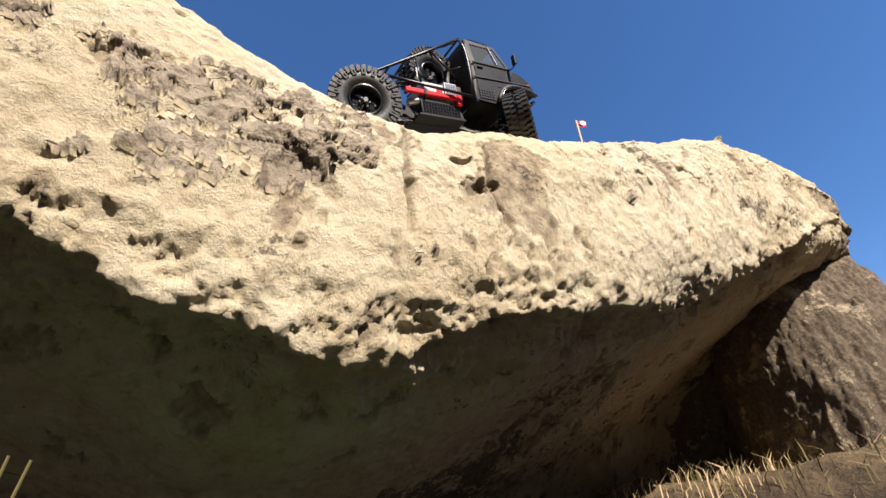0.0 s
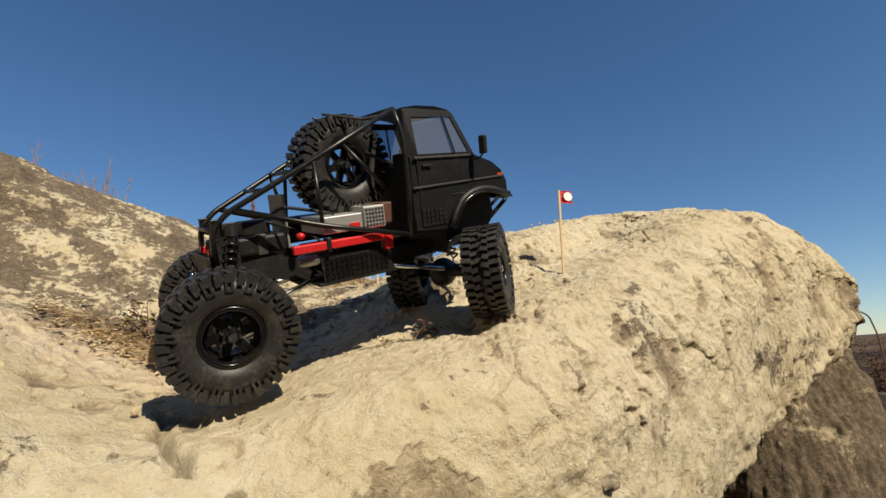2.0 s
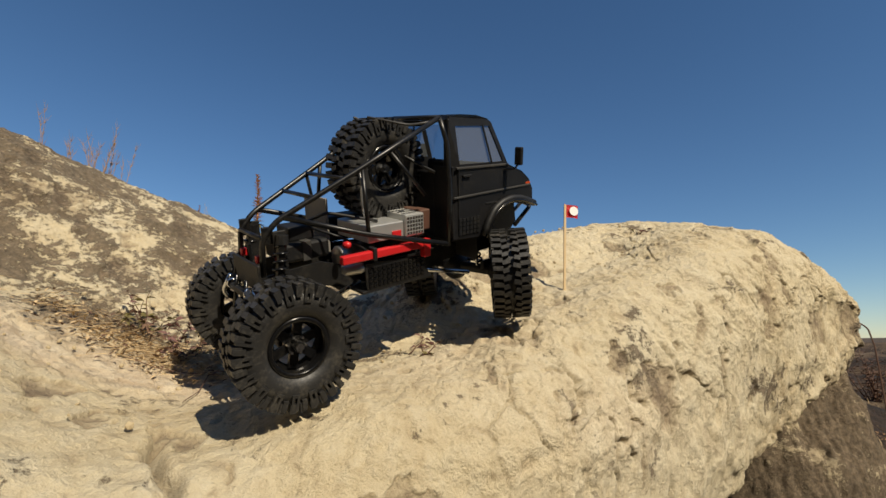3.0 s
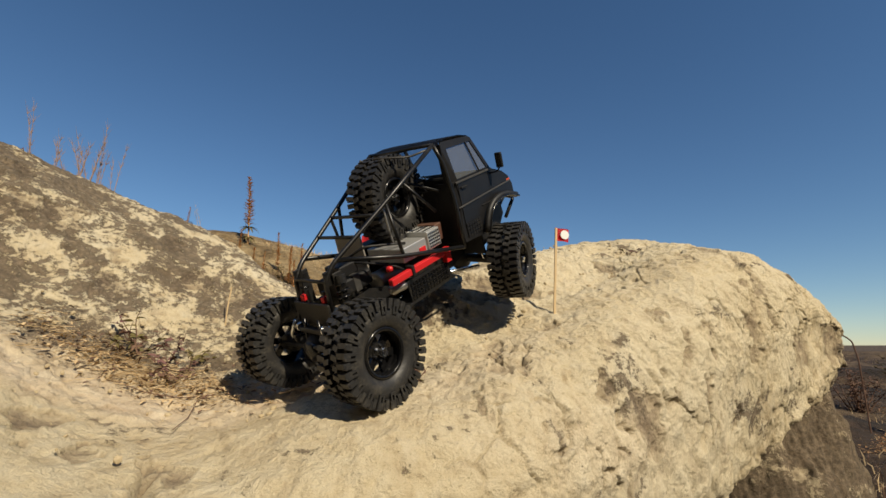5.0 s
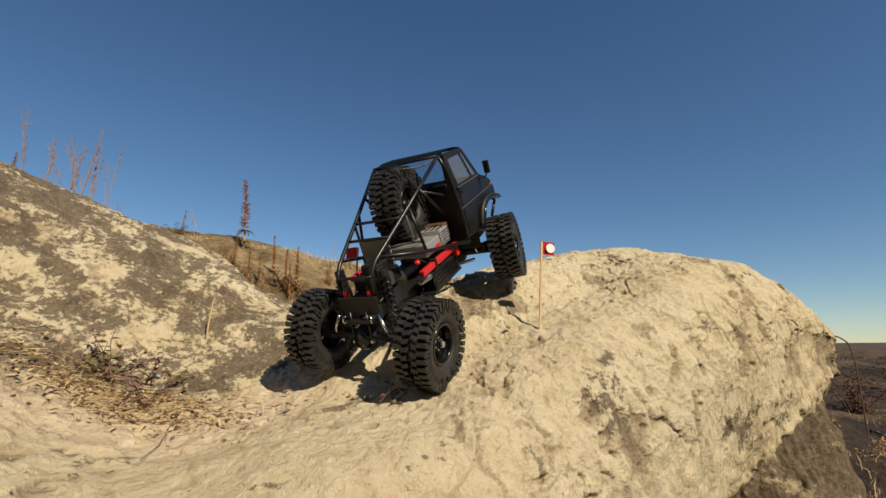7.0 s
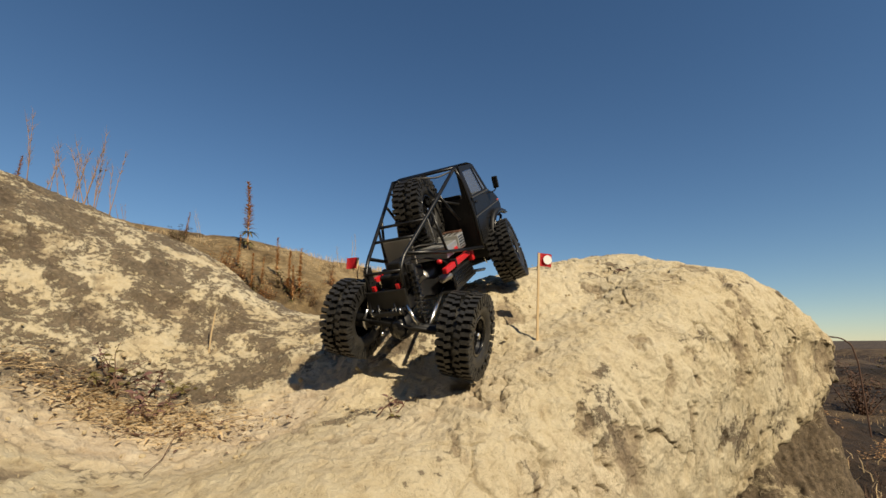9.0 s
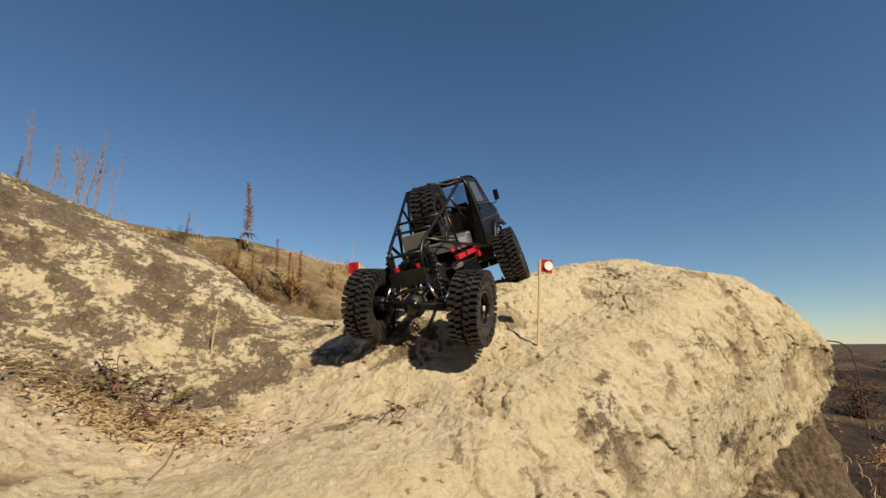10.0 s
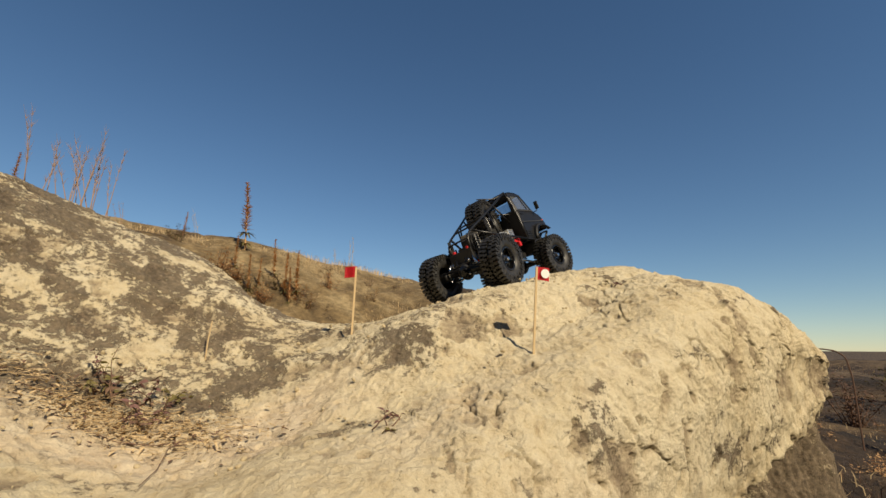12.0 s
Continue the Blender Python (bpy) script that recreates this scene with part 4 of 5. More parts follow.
part("battery", box((0.028, -0.022, 0.046), (0.074, 0.022, 0.064), 0.003), BLACKPL, truck, "black battery pack")
part("rear_plate", box((0.000, -0.030, 0.028), (0.003, 0.030, 0.052), 0.001), BLACKPL, truck, "black rear crossmember")
part("motor", turned([(0.0, -0.024), (0.012, -0.024), (0.0135, -0.022), (0.0135, 0.02), (0.012, 0.022), (0.0, 0.022)], 24, None, pose(0.115, 0.0, 0.034, 0, 0, 90)), STEEL, truck, "metal can motor", True)
part("gearbox", box((0.135, -0.022, 0.014), (0.185, 0.022, 0.054), 0.004), BLACKPL, truck, "black transmission case")
for s in (-1, 1):
    part("red_servo_mount", box((0.004, s * 0.018 - 0.0028, 0.051), (0.010, s * 0.018 + 0.0028, 0.058), 0.001), RED, truck, "red rear mount")
part("tow_hook", turned([(0.0045, -0.0012), (0.0058, 0.0), (0.0045, 0.0012), (0.0034, 0.0), (0.0045, -0.0012)], 16, None, pose(-0.006, -0.020, 0.026, 0, 0, 20)), CHROME, truck, "bright tow shackle", True)
part("tow_hook", turned([(0.0045, -0.0012), (0.0058, 0.0), (0.0045, 0.0012), (0.0034, 0.0), (0.0045, -0.0012)], 16, None, pose(-0.006, 0.020, 0.026, 0, 0, -20)), CHROME, truck, "bright tow shackle", True)
part("rear_bumper", box((-0.008, -0.024, 0.020), (-0.002, 0.024, 0.026), 0.0015), BLACKPL, truck, "black steel rear bumper")
for s in (-1, 1):
    part("sway_link", tube([(-0.004, s * 0.0120, 0.036), (-0.010, s * 0.0135, 0.000)], 0.0015, 8), GLOSS, truck, "thin black sway link", True)
    part("rod_end", turned([(0.0, -0.0026), (0.0022, -0.0018), (0.0028, 0.0), (0.0022, 0.0018), (0.0, 0.0026)], 12, None, pose(-0.0102, s * 0.0135, -0.001)), CHROME, truck, "bright rod end", True)
    part("shock_stay", tube([(-0.004, s * 0.030, 0.032), (-0.010, s * 0.038, 0.016), (-0.006, s * 0.040, 0.006)], 0.0020, 8), CHROME, truck, "bright bent steel stay", True)
part("driveshaft", tube([(0.185, 0.0, 0.024), (0.250, 0.0, 0.004)], 0.0035, 10), STEEL, truck, "", True)
part("driveshaft", tube([(0.135, 0.0, 0.024), (0.012, 0.0, 0.004)], 0.0035, 10), STEEL, truck, "", True)
part("battery_strap", box((0.046, -0.0228, 0.0455), (0.055, 0.0228, 0.0650), 0.0008), TRIM, truck, "dark grey webbing strap")
part("receiver_box", box((0.036, -0.016, 0.064), (0.062, 0.010, 0.078), 0.002), BLACKPL, truck, "small black receiver box")
part("servo", box((0.238, -0.014, 0.018), (0.262, 0.026, 0.040), 0.0015), BLACKPL, truck, "black steering servo")
part("fuel_cell", box((0.088, 0.024, 0.046), (0.168, 0.048, 0.074), 0.003), BLACKPL, truck, "black box beside the electronics")
for s in (-1, 1):
    part("upper_link", tube([(0.096, s * 0.014, 0.030), (0.010, s * 0.020, 0.014)], 0.0021, 8), GLOSS, truck, "", True)
    part("front_upper_link", tube([(0.186, s * 0.014, 0.028), (0.250, s * 0.020, 0.014)], 0.0021, 8), GLOSS, truck, "", True)
    part("shock_tower", box((0.016, s * 0.030 - 0.0012, 0.036), (0.028, s * 0.030 + 0.0012, 0.080), 0.0008), BLACKPL, truck)
    part("spare_strap", tube([(0.130, s * 0.012, 0.176), (0.166, s * 0.034, 0.168), (0.186, s * 0.052, 0.172)], 0.0013, 6), TRIM, truck, "thin dark tie strap", True)
part("wire_loom", tube([(0.060, 0.004, 0.076), (0.074, -0.020, 0.088), (0.098, -0.034, 0.082), (0.118, -0.040, 0.0765)], 0.0016, 6), BLACKPL, truck, "black wire loom", True)
part("wire_loom", tube([(0.056, -0.010, 0.076), (0.070, -0.034, 0.070), (0.092, -0.046, 0.058), (0.110, -0.048, 0.040)], 0.0013, 6), BLACKPL, truck, "black motor wire", True)
part("wire", tube([(0.110, -0.030, 0.080), (0.105, -0.034, 0.092), (0.108, -0.030, 0.120), (0.112, -0.020, 0.128)], 0.0011, 6), STEEL, truck, "grey wire", True)


def axle(name, x):
    a = new(name)
    a.parent = truck
    a["label"] = "black solid axle with round differential case"
    part("axle_tube", tube([(0, -0.066, 0), (0, 0.066, 0)], 0.0062, 14), BLACKPL, a, "", True)
    bm = bmesh.new()
    bmesh.ops.create_uvsphere(bm, u_segments=20, v_segments=12, radius=0.0185, matrix=pose(0, 0.008, 0) @ Matrix.Diagonal((1.05, 0.8, 1, 1)))
    part("differential", bm, BLACKPL, a, "", True)
    part("diff_cover", turned([(0.0, -0.017), (0.010, -0.016), (0.0125, -0.012), (0.0125, -0.008)], 18, None, pose(-0.002 if x == 0 else 0.002, 0.008, 0, 0, 0, -90 if x == 0 else 90)), GLOSS, a, "", True)
    for s in (-1, 1):
        part("hub", turned([(0.0, -0.010), (0.010, -0.010), (0.011, -0.006), (0.011, 0.008), (0.0, 0.010)], 16, None, pose(0, s * 0.066, 0)), BLACKPL, a, "", True)
        part("link_mount", box((-0.006, s * 0.044 - 0.003, -0.004), (0.008, s * 0.044 + 0.003, 0.012), 0.001), BLACKPL, a)
    rod = 0.014 if x else -0.014
    part("tie_rod", tube([(rod, -0.060, 0.006), (rod, 0.060, 0.006)], 0.0020, 8), BLACKPL if x == 0 else CHROME, a, "tie rod", True)
    return a


REAR_AXLE, FRONT_AXLE = axle("rear_axle", 0.0), axle("front_axle", 0.262)


# ---- course flags ----
def course_flag(base, lean, turn, height, label, white):
    flag = tagged(new("course_flag"), label, "flag", "course gate flags")
    flag.matrix_basis = Matrix.Translation(base) @ pose(0, 0, 0, lean[0], lean[1], 0)
    bm = bmesh.new()
    block(bm, (-0.0016, -0.0014, -0.018), (0.0016, 0.0014, height), 0.0004)
    part("stick", bm, WOOD, flag, "bare wooden stick")
    bm = bmesh.new()
    n = 8
    for z in (height - 0.0185, height + 0.001):
        for i in range(n + 1):
            x = -0.0016 + 0.0215 * i / n
            bm.verts.new((x, 0.0016 * math.sin(5.5 * i / n + (0.5 if z < height - 0.01 else 0)) , z - 0.0012 * (i / n) ** 2))
    v = list(bm.verts)
    for i in range(n):
        bm.faces.new((v[i], v[i + 1], v[n + 2 + i], v[n + 1 + i]))
    bmesh.ops.solidify(bm, geom=bm.faces[:], thickness=0.0006)
    bmesh.ops.transform(bm, matrix=pose(0, 0, 0, 0, 0, turn), verts=bm.verts)
    cloth = part("cloth", bm, FLAGRED, flag, "red tape flag")
    if white:
        bm = bmesh.new()
        r = bmesh.ops.create_circle(bm, cap_ends=True, segments=20, radius=0.0068)
        bmesh.ops.solidify(bm, geom=bm.faces[:], thickness=0.0007)
        bmesh.ops.transform(bm, matrix=pose(0, 0, 0, 0, 0, turn) @ pose(0.0130, -0.0026, height - 0.0090, 90), verts=bm.verts)
        part("white_spot", bm, FLAGWHITE, cloth, "white round sticker")
    return flag


course_flag((0.337, 0.700, 1.006), (0, 3.6), 8, 0.110, "small red and white flag on a wooden stick in rock", True)
course_flag((0.067, 0.858, 1.026), (0, 0.6), 172, 0.108, "small plain red flag on a wooden stick in rock", False)


# ---- plants ----
def leaf(bm, at, way, up, length, width, curl=0.25):
    """A folded, bent leaf of eight triangles."""
    way, up = Vector(way).normalized(), Vector(up)
    side = way.cross(up)
    side = side.normalized() if side.length > 1e-4 else way.orthogonal().normalized()
    nrm = side.cross(way)
    rows = []
    for t, w in ((0.0, 0.12), (0.35, 1.0), (0.7, 0.75), (1.0, 0.05)):
        c = Vector(at) + way * length * t - nrm * (curl * length * t * t)
        rows.append([bm.verts.new(c + side * (s * width * w / 2) + nrm * (abs(s) * width * 0.22 * w)) for s in (-1, 0, 1)])
    for a, b in zip(rows, rows[1:]):
        for i in (0, 1):
            bm.faces.new((a[i], a[i + 1], b[i + 1], b[i]))


def stalk(bm, at, way, length, radius, rnd, bend=0.25, seg=4, n=6):
    """A thin tapering stem that wanders; gives its points."""
    p, d, pts = Vector(at), Vector(way).normalized(), [Vector(at)]
    for i in range(n):
        d = (d + Vector((rnd.uniform(-1, 1), rnd.uniform(-1, 1), rnd.uniform(-0.6, 0.6))) * bend * 0.5).normalized()
        p = p + d * length / n
        pts.append(p.copy())
    ring0 = None
    for i, q in enumerate(pts):
        r = radius * (1 - 0.75 * i / n)
        d = (pts[min(i + 1, n)] - pts[max(i - 1, 0)]).normalized()
        s = d.orthogonal().normalized()
        u = d.cross(s)
        ring = [bm.verts.new(q + (s * math.cos(a) + u * math.sin(a)) * r) for a in (2 * math.pi * k / seg for k in range(seg))]
        if ring0:
            for k in range(seg):
                bm.faces.new((ring0[k], ring0[(k + 1) % seg], ring[(k + 1) % seg], ring[k]))
        ring0 = ring
    return pts


def rand_way(rnd, up=0.3):
    a = rnd.uniform(0, 2 * math.pi)
    return Vector((math.cos(a), math.sin(a), up + rnd.uniform(-0.3, 0.5)))


def dry_plant(rnd, at, size, stems, leaves, label):
    """A dead, tangled little plant: thin bent stems and shrivelled leaves."""
    ob = tagged(new("dry_plant"), label, "plant")
    ob.location = at
    for i in range(stems):
        bm = bmesh.new()
        pts = stalk(bm, (rnd.uniform(-0.02, 0.02), rnd.uniform(-0.02, 0.02), -0.004), rand_way(rnd, 0.5), size * rnd.uniform(0.5, 1.0), 0.0011, rnd, 0.7, 5, 8)
        part("stem", bm, TWIG, ob)
        bm = bmesh.new()
        for j in range(leaves):
            p = pts[rnd.randrange(2, 9)]
            leaf(bm, p, rand_way(rnd, 0.1), rand_way(rnd, 1), rnd.uniform(0.005, 0.012), rnd.uniform(0.0025, 0.006), rnd.uniform(0.2, 0.8))
        part("foliage", bm, rnd.choice((PURPLE, TWIG, PURPLE, OLIVE)), ob)
    return ob


rnd = random.Random(12)
dry_plant(rnd, on_top(0.137, 0.715), 0.085, 10, 11, "dead tangled weed with purple brown leaves in gully")
dry_plant(rnd, on_top(0.195, 0.705), 0.070, 7, 9, "dead tangled weed with purple brown leaves in gully")
dry_plant(rnd, on_top(0.170, 0.668), 0.06, 7, 8, "dead tangled weed with purple brown leaves in gully")
dry_plant(rnd, on_top(0.408, 0.478), 0.035, 8, 3, "small tuft of dead twigs on bare rock")
dry_plant(rnd, on_top(0.897, 0.512, -0.004), 0.018, 8, 4, "small tuft of dead twigs on bare rock")

# straw, leaf scraps and small stones lying in the gully
bm = bmesh.new()
for i in range(1200):
    u, v = rnd.gauss(0.155, 0.065), rnd.gauss(0.655, 0.026)
    v += 0.40 * (0.155 - u)
    if u > 0.34 or u < -0.15:
        continue
    a = rnd.uniform(0, 2 * math.pi)
    p = on_top(u, v, 0.003 + rnd.random() ** 2 * 0.007)
    way = Vector((math.cos(a), math.sin(a), rnd.uniform(-0.15, 0.35)))
    if rnd.random() < 0.55:
        stalk(bm, p, way, rnd.uniform(0.008, 0.032), rnd.uniform(0.0003, 0.0006), rnd, 0.5, 3, 4)
    else:
        leaf(bm, p, way, (0, 0, 1), rnd.uniform(0.004, 0.011), rnd.uniform(0.002, 0.0045), rnd.uniform(-0.3, 0.7))
tagged(part("leaf_litter", bm, STRAW), "pale dry straw and leaf scraps in rock gully", "litter", kind="stuff")
bm = bmesh.new()
for i in range(110):
    u, v = rnd.gauss(0.165, 0.085), rnd.gauss(0.655, 0.030)
    v += 0.40 * (0.155 - u)
    if u > 0.42:
        continue
    a = rnd.uniform(0, 2 * math.pi)
    leaf(bm, on_top(u, v, 0.003 + rnd.random() ** 2 * 0.012), (math.cos(a), math.sin(a), 0.2), (0, 0, 1), rnd.uniform(0.005, 0.012), rnd.uniform(0.003, 0.006), rnd.uniform(-0.3, 0.8))
tagged(part("dead_leaves", bm, TWIG), "reddish brown dead leaves scattered in rock gully", "litter", kind="stuff")
bm = bmesh.new()
for i in range(420):
    u, v = rnd.uniform(-0.2, 0.9), rnd.uniform(0.46, 0.85)
    r = 0.0012 + 0.0035 * rnd.random() ** 4
    m = Matrix.Translation(on_top(u, v, 0.002)) @ pose(0, 0, 0, rnd.uniform(0, 360), rnd.uniform(0, 360), 0) @ Matrix.Diagonal((r, r * rnd.uniform(0.6, 1), r * rnd.uniform(0.5, 0.9), 1))
    bmesh.ops.create_icosphere(bm, subdivisions=1, radius=1, matrix=m)
PEBBLES = part("pebbles", bm, STONE)
tagged(PEBBLES, "small loose sandstone crumbs on the boulder", "pebbles", kind="stuff")

# long runner twigs
for pts in (((0.121, 0.609), (0.150, 0.588), (0.184, 0.593), (0.218, 0.588)), ((0.218, 0.590), (0.200, 0.581), (0.188, 0.545), (0.172, 0.507)), ((0.05, 0.67), (0.075, 0.655), (0.10, 0.66))):
    twig = part("fallen_twig", tube([on_top(u, v + 0.02, 0.004 + 0.004 * (i % 2)) for i, (u, v) in enumerate(pts)], 0.00045, 6), TWIG)
    tagged(twig, "thin dry runner twig lying on sandstone", "twig", "fallen twigs")
upright = part("dry_stalk", tube([on_top(0.250, 0.790, -0.004), on_top(0.251, 0.791, 0.026), on_top(0.254, 0.793, 0.054)], 0.0011, 6), STRAW)
tagged(upright, "single pale dry stalk standing on the rock", "stalk")


def on_ground(way, r):
    a = radians(way)
    x, y = r * math.cos(a), r * math.sin(a)
    return Vector((x, y, float(ground_height(np.array([x]), np.array([y]))[0])))


def seed_stalk(rnd, at, height, label):
    """A tall dead stalk with a thick brown seed spike and dry side leaves."""
    ob = tagged(new("seed_stalk"), label, "plant")
    ob.location = at
    bm = bmesh.new()
    pts = stalk(bm, (0, 0, -0.1), (rnd.uniform(-0.06, 0.06), 0, 1), height + 0.1, height * 0.011, rnd, 0.06, 5, 8)
    part("stem", bm, SEED, ob)
    bm = bmesh.new()
    for i in range(190):
        t = rnd.uniform(0.40, 1.0)
        p = pts[min(7, int(t * 8))].lerp(pts[min(8, int(t * 8) + 1)], t * 8 % 1)
        w = rand_way(rnd, 0.9)
        leaf(bm, p, w, (0, 0, 1), height * rnd.uniform(0.05, 0.13) * (1.35 - t), height * rnd.uniform(0.014, 0.030), 0.3)
    part("seed_spike", bm, SEED, ob, "brown seed spike")
    bm = bmesh.new()
    for i in range(40):
        leaf(bm, pts[rnd.randrange(1, 4)], rand_way(rnd, 0.2), (0, 0, 1), height * rnd.uniform(0.06, 0.14), height * 0.03, 0.8)
    part("foliage", bm, OLIVE, ob)
    return ob


def plume(rnd, at, height, stems, label, mat):
    """A sparse bundle of dead grass stems with feathery heads."""
    ob = tagged(new("dry_grass_clump"), label, "grass")
    ob.location = at
    for i in range(stems):
        bm = bmesh.new()
        h = height * rnd.uniform(0.6, 1.0)
        pts = stalk(bm, (rnd.uniform(-0.1, 0.1) * height, rnd.uniform(-0.1, 0.1) * height, -0.05), (rnd.uniform(-0.25, 0.25), rnd.uniform(-0.2, 0.2), 1), h, height * 0.006, rnd, 0.14, 4, 8)
        for j in range(26):
            p = pts[rnd.randrange(4, 9)]
            stalk(bm, p, (rnd.uniform(-0.5, 0.5), rnd.uniform(-0.5, 0.5), 1), h * rnd.uniform(0.06, 0.16), height * 0.0022, rnd, 0.3, 3, 3)
        part("stem", bm, mat, ob)
    return ob


def shrub(rnd, at, height, spread, leaves, label, mat):
    """A low bush: forking twigs and many small leaves in loose clumps."""
    ob = tagged(new("shrub"), label, "shrub")
    ob.location = at
    twigs, crown = bmesh.new(), bmesh.new()
    for i in range(14):
        way = Vector((rnd.uniform(-1, 1) * spread / height, rnd.uniform(-1, 1) * spread / height, 1))
        pts = stalk(twigs, (0, 0, -0.05), way, height * rnd.uniform(0.6, 1.05), height * 0.012, rnd, 0.3, 4, 6)
        for j in range(leaves // 14):
            p = pts[rnd.randrange(2, 7)]
            q = p + Vector((rnd.gauss(0, 1), rnd.gauss(0, 1), rnd.gauss(0, 1))) * height * 0.05
            leaf(crown, q, rand_way(rnd, 0.4), (0, 0, 1), height * rnd.uniform(0.05, 0.11), height * rnd.uniform(0.02, 0.045), 0.3)
    part("branchwork", twigs, TWIG, ob)
    part("crown", crown, mat, ob)
    return ob


seed_stalk(rnd, on_ground(105.9, 5.0), 0.78, "tall dead brown seed stalk standing on the hillside")
seed_stalk(rnd, on_ground(102.3, 4.4), 0.40, "dead brown seed stalk standing among dry shrubs")
for way, r, h in ((127.2, 5.4, 0.42), (112.6, 5.2, 0.30), (104.9, 4.1, 0.36), (103.9, 4.2, 0.30), (101.0, 4.1, 0.44), (100.2, 4.0, 0.36), (99.6, 4.1, 0.46), (106.6, 4.5, 0.34)):
    seed_stalk(rnd, on_ground(way, r), h, "dead brown seed stalk standing on the hillside")
for way, r, h, n in ((122.8, 5.3, 0.78, 4), (121.6, 5.3, 0.92, 6), (120.6, 5.4, 0.86, 5), (125.6, 5.4, 0.85, 4), (118.4, 5.4, 0.40, 3), (111, 5.4, 0.35, 2), (94.0, 5.2, 0.50, 2), (95.6, 5.0, 0.34, 2), (106, 5.2, 0.5, 1)):
    plume(rnd, on_ground(way, r), h, n, "sparse clump of dead pinkish brown grass stems on hillside", STRAW if way < 117 else PINK)
for way, r, h, m in ((106.3, 4.3, 0.24, SEED), (104.8, 4.1, 0.26, OLIVE), (103.2, 4.0, 0.24, SEED), (101.6, 4.2, 0.28, OLIVE), (100.2, 4.1, 0.26, SEED), (98.4, 4.0, 0.22, STRAW), (108.2, 4.4, 0.30, SEED), (113.2, 4.9, 0.26, OLIVE), (116, 4.9, 0.18, SEED), (96, 4.4, 0.22, SEED), (91, 4.4, 0.2, STRAW)):
    shrub(rnd, on_ground(way, r), h, h * 0.5, 420, "dry olive brown shrub on the golden hillside", m)
for i in range(46):
    h = rnd.uniform(0.07, 0.19)
    shrub(rnd, on_ground(rnd.uniform(86, 117), rnd.uniform(3.5, 5.7)), h, h * 0.7, 140, "small dry brown bush on the golden hillside", rnd.choice((SEED, OLIVE, TWIG, STRAW)))
for way, r, h in ((38, 3.4, 0.30), (43, 4.4, 0.42), (36, 5.2, 0.45), (41, 2.7, 0.16), (46, 3.2, 0.2), (33, 3.2, 0.26), (39, 6.4, 0.5)):
    shrub(rnd, on_ground(way, r), h, h * 0.7, 520, "low dark brown shrub on dry ground", rnd.choice((TWIG, OLIVE, SEED)))
# bent dead branch against the sky past the boulder's nose
spot_at = Vector((2.34, 2.22, 1.03))
branch = part("dead_branch", tube([spot_at + Vector((0.70, -0.71, 0)) * d + Vector((0, 0, h)) for d, h in ((-0.10, 0.006), (-0.04, 0.012), (0.02, 0.002), (0.055, -0.03), (0.068, -0.12), (0.066, -0.55))], 0.0035, 6), TWIG)
tagged(branch, "bent dark dead branch sticking out of scrub", "branch")

# leafy weeds in the shade below the overhang
for x, y, tall in ((-0.30, 0.26, 0.48), (-0.36, 0.30, 0.50), (-0.25, 0.31, 0.44), (-0.17, 0.40, 0.45), (-0.12, 0.42, 0.44), (-0.22, 0.36, 0.44), (0.02, 0.46, 0.43)):
    ob = tagged(new("weed"), "dark green leafy weed in shade under the overhang", "plant", "shade weeds")
    ob.location = (x, y, -0.05)
    bm = bmesh.new()
    for i in range(46):
        leaf(bm, (rnd.gauss(0, 0.02), rnd.gauss(0, 0.02), tall * rnd.uniform(0.45, 1.0)), rand_way(rnd, 0.4), (0, 0, 1), rnd.uniform(0.03, 0.075), rnd.uniform(0.007, 0.014), 0.6)
    part("foliage", bm, GREEN, ob)
    bm = bmesh.new()
    for i in range(5):
        stalk(bm, (0, 0, 0), (rnd.uniform(-0.1, 0.1), rnd.uniform(-0.1, 0.1), 1), tall, 0.003, rnd, 0.1, 4, 5)
    part("stem_cluster", bm, OLIVE, ob)

# dry grass over the hillside and the bank
def grass(name, label, ways, rs, count, height, mat, seed):
    rnd = np.random.RandomState(seed)
    a, r = np.radians(rnd.uniform(*ways, count)), rs[0] * (rs[1] / rs[0]) ** rnd.uniform(0, 1, count)
    x, y = r * np.cos(a), r * np.sin(a)
    thick = grain(np.stack([x, y, 0 * x], -1), 1.4, 3, 0.5, seed) > rnd.uniform(-0.6, 0.5, count)
    x, y = x[thick], y[thick]
    z = ground_height(x, y)
    n = len(x)
    h = height * rnd.uniform(0.25, 1.2, n) ** 1.5
    w = h * 0.03
    dx, dy = rnd.normal(0, 0.6, n) * h, rnd.normal(0, 0.6, n) * h
    b = rnd.uniform(0, 2 * math.pi, n)
    sx, sy = np.cos(b) * w, np.sin(b) * w
    P = np.stack([np.stack([x - sx, y - sy, z - 0.12], -1), np.stack([x + sx, y + sy, z - 0.12], -1),
                  np.stack([x + 0.35 * dx + sx, y + 0.35 * dy + sy, z + 0.6 * h], -1), np.stack([x + 0.35 * dx - sx, y + 0.35 * dy - sy, z + 0.6 * h], -1),
                  np.stack([x + dx, y + dy, z + h], -1)], 1)
    i = np.arange(n)[:, None] * 5
    me = bpy.data.meshes.new(name)
    me.from_pydata(P.reshape(-1, 3).tolist(), [], np.concatenate([i + (0, 1, 2), i + (0, 2, 3), i + (3, 2, 4)], 1).reshape(-1, 3).tolist())
    me.materials.append(mat)
    return tagged(new(name, me), label, "grass", kind="stuff")


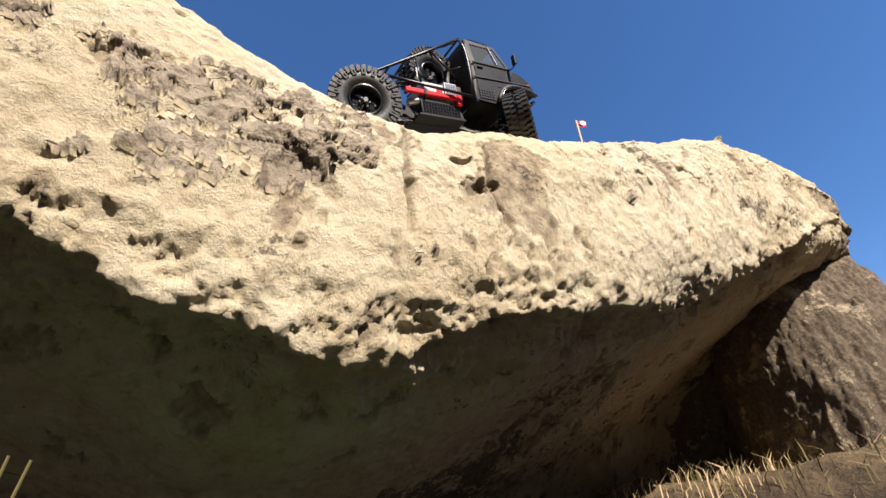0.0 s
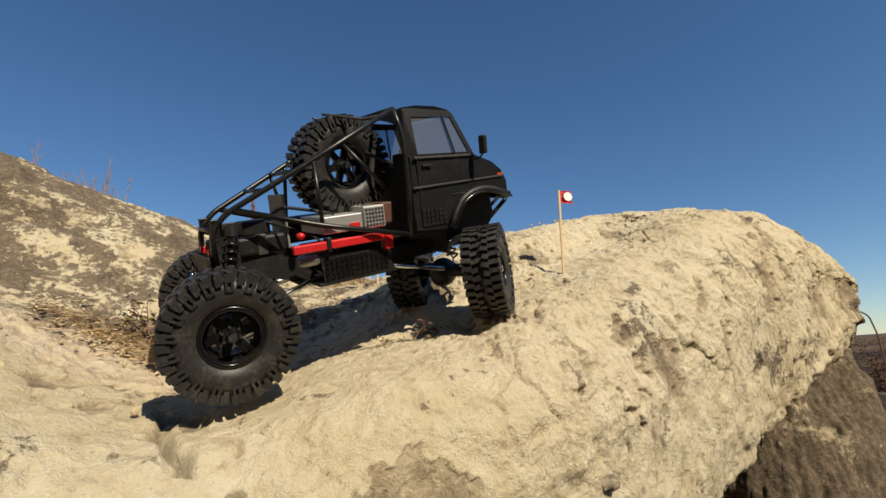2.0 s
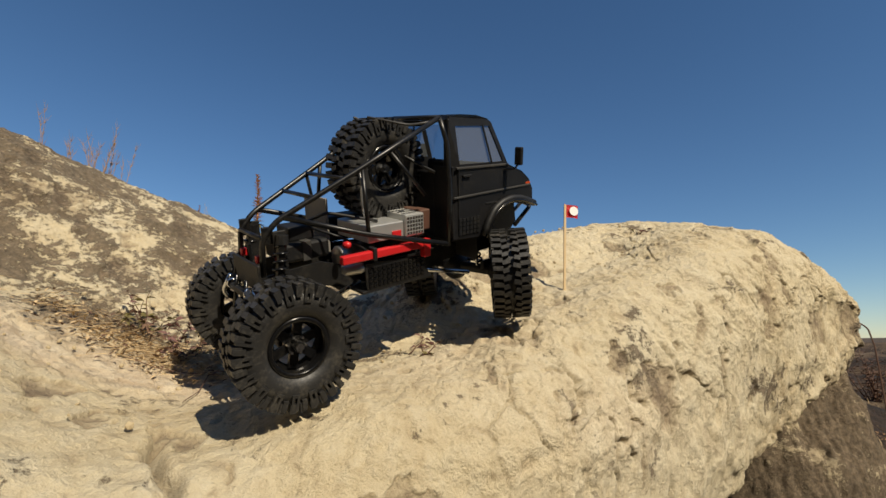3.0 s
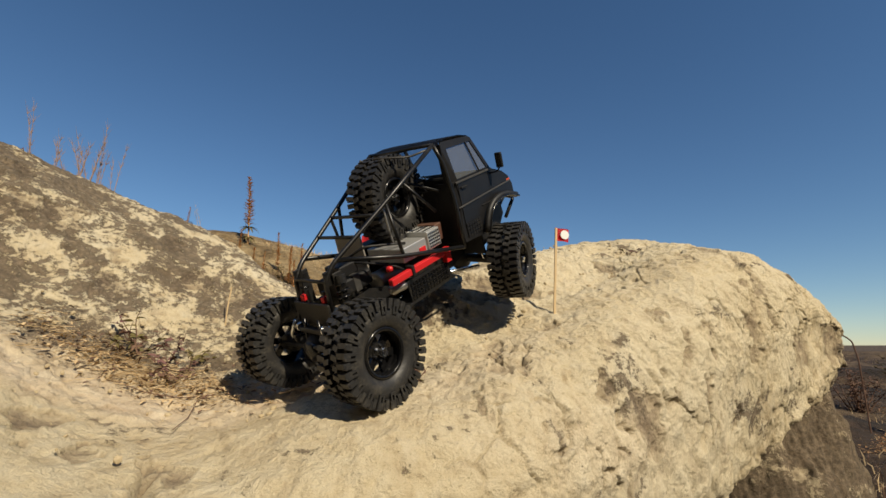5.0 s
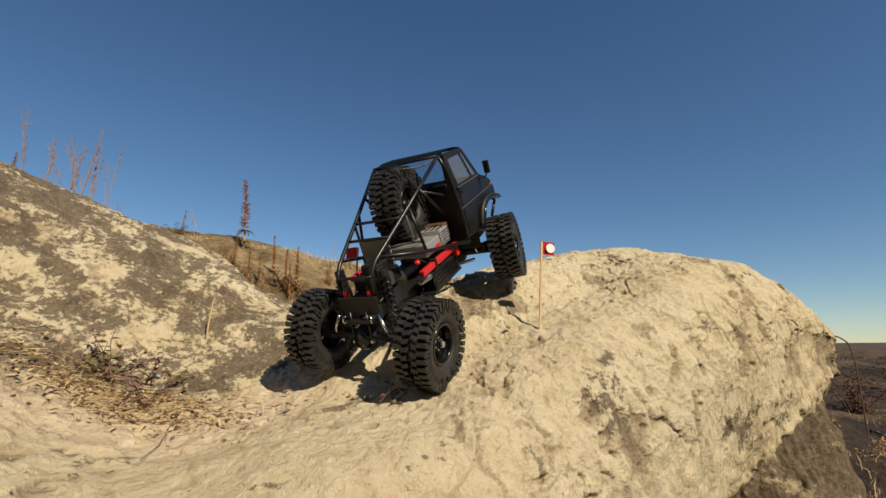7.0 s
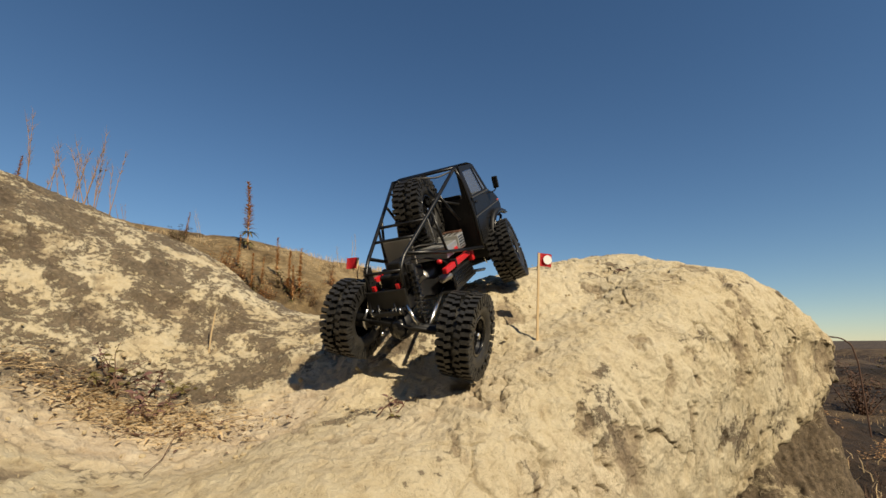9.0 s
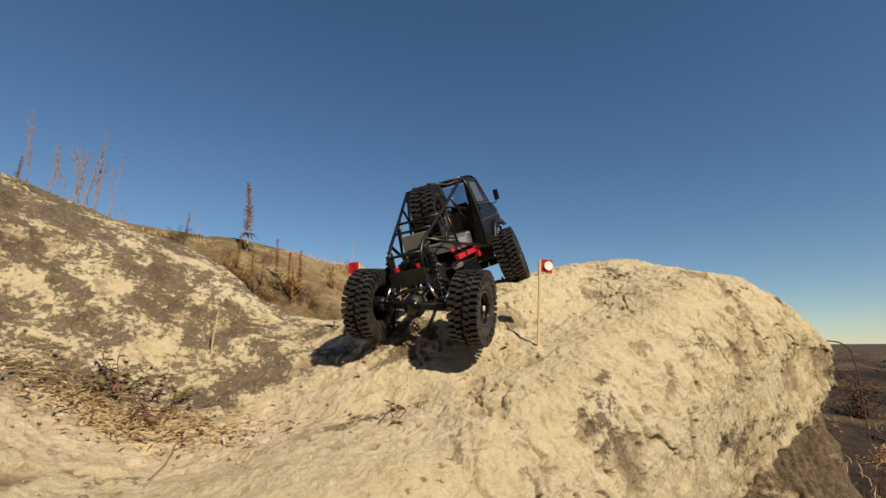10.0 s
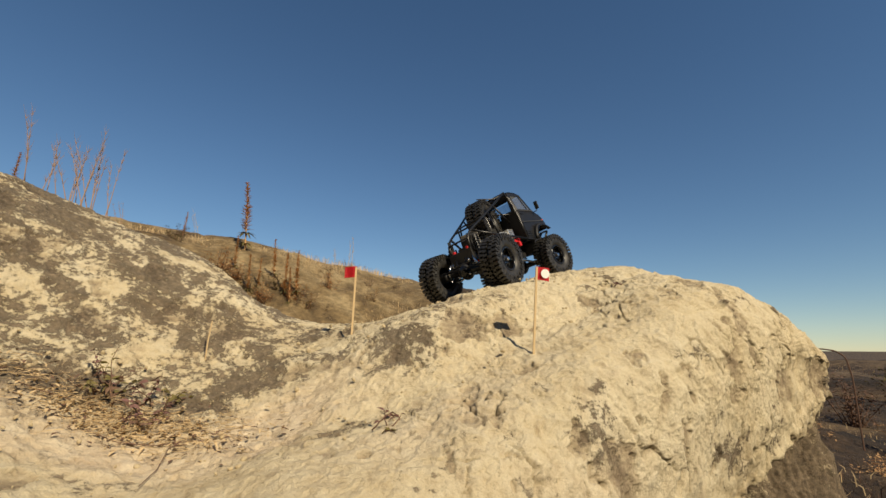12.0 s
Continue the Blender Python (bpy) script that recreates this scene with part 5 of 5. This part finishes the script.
grass("hill_grass", "bleached golden dry grass covering the hillside", (84, 142), (2.4, 8.0), 60000, 0.06, STRAW, 3)
grass("slope_grass", "tangled golden dry grass on the slope below the boulder", (30, 84), (0.75, 2.2), 7000, 0.035, STRAW, 8)
grass("slope_scrub", "low olive scrub on the slope below the boulder", (30, 84), (0.75, 2.2), 4000, 0.04, OLIVE, 9)
grass("bank_grass", "patchy brown dry grass on the bank", (15, 66), (1.9, 13.0), 22000, 0.05, TWIG, 5)
grass("bank_straw", "patchy pale dry grass on the bank", (15, 66), (1.9, 13.0), 16000, 0.045, STRAW, 6)


# ---- what moves ----
def path_at(t, column):
    return np.interp(t, [r[0] for r in TRUCK_PATH], [r[column] for r in TRUCK_PATH])


STEER = ((0, 42), (0.5, 40), (1, 27), (1.5, 32), (2.5, 46), (3, 45), (5, 15), (5.5, 25), (6.5, 12), (7, 14), (9, 12), (10.5, 8), (11.5, -4), (12, -10))


def axle_at(rows, t, x):
    twist, lift, ahead, aside, yaw = (np.interp(t, [r[0] for r in rows], [r[c] for r in rows]) for c in (1, 2, 3, 4, 5))
    return pose(x + ahead, aside, lift, twist, 0, yaw)


def motions():
    walk(truck, [(t, pose(x, y, z, rx, ry, rz)) for t, x, y, z, rx, ry, rz, _ in TRUCK_PATH])
    times = [0.25 * i for i in range(49)]
    places = [np.array([path_at(t, c) for c in (1, 2, 3)]) for t in times]
    run = np.concatenate([[0], np.cumsum([np.linalg.norm(b - a) for a, b in zip(places, places[1:])])])
    for thing, rows, x in ((REAR_AXLE, REAR_AXLE_PATH, 0.0), (FRONT_AXLE, FRONT_AXLE_PATH, 0.262)):
        walk(thing, [(t, axle_at(rows, t, x)) for t in times])
    for w, where, x, y in WHEELS:
        rows = REAR_AXLE_PATH if where == "rear" else FRONT_AXLE_PATH
        steer = lambda t: np.interp(t, *zip(*STEER)) if where == "front" else 0.0
        walk(w, [(t, axle_at(rows, t, x) @ pose(0, y, 0, 0, 0, steer(t)) @ pose(0, 0, 0, 0, math.degrees(s / 0.052))) for t, s in zip(times, run)])


motions()
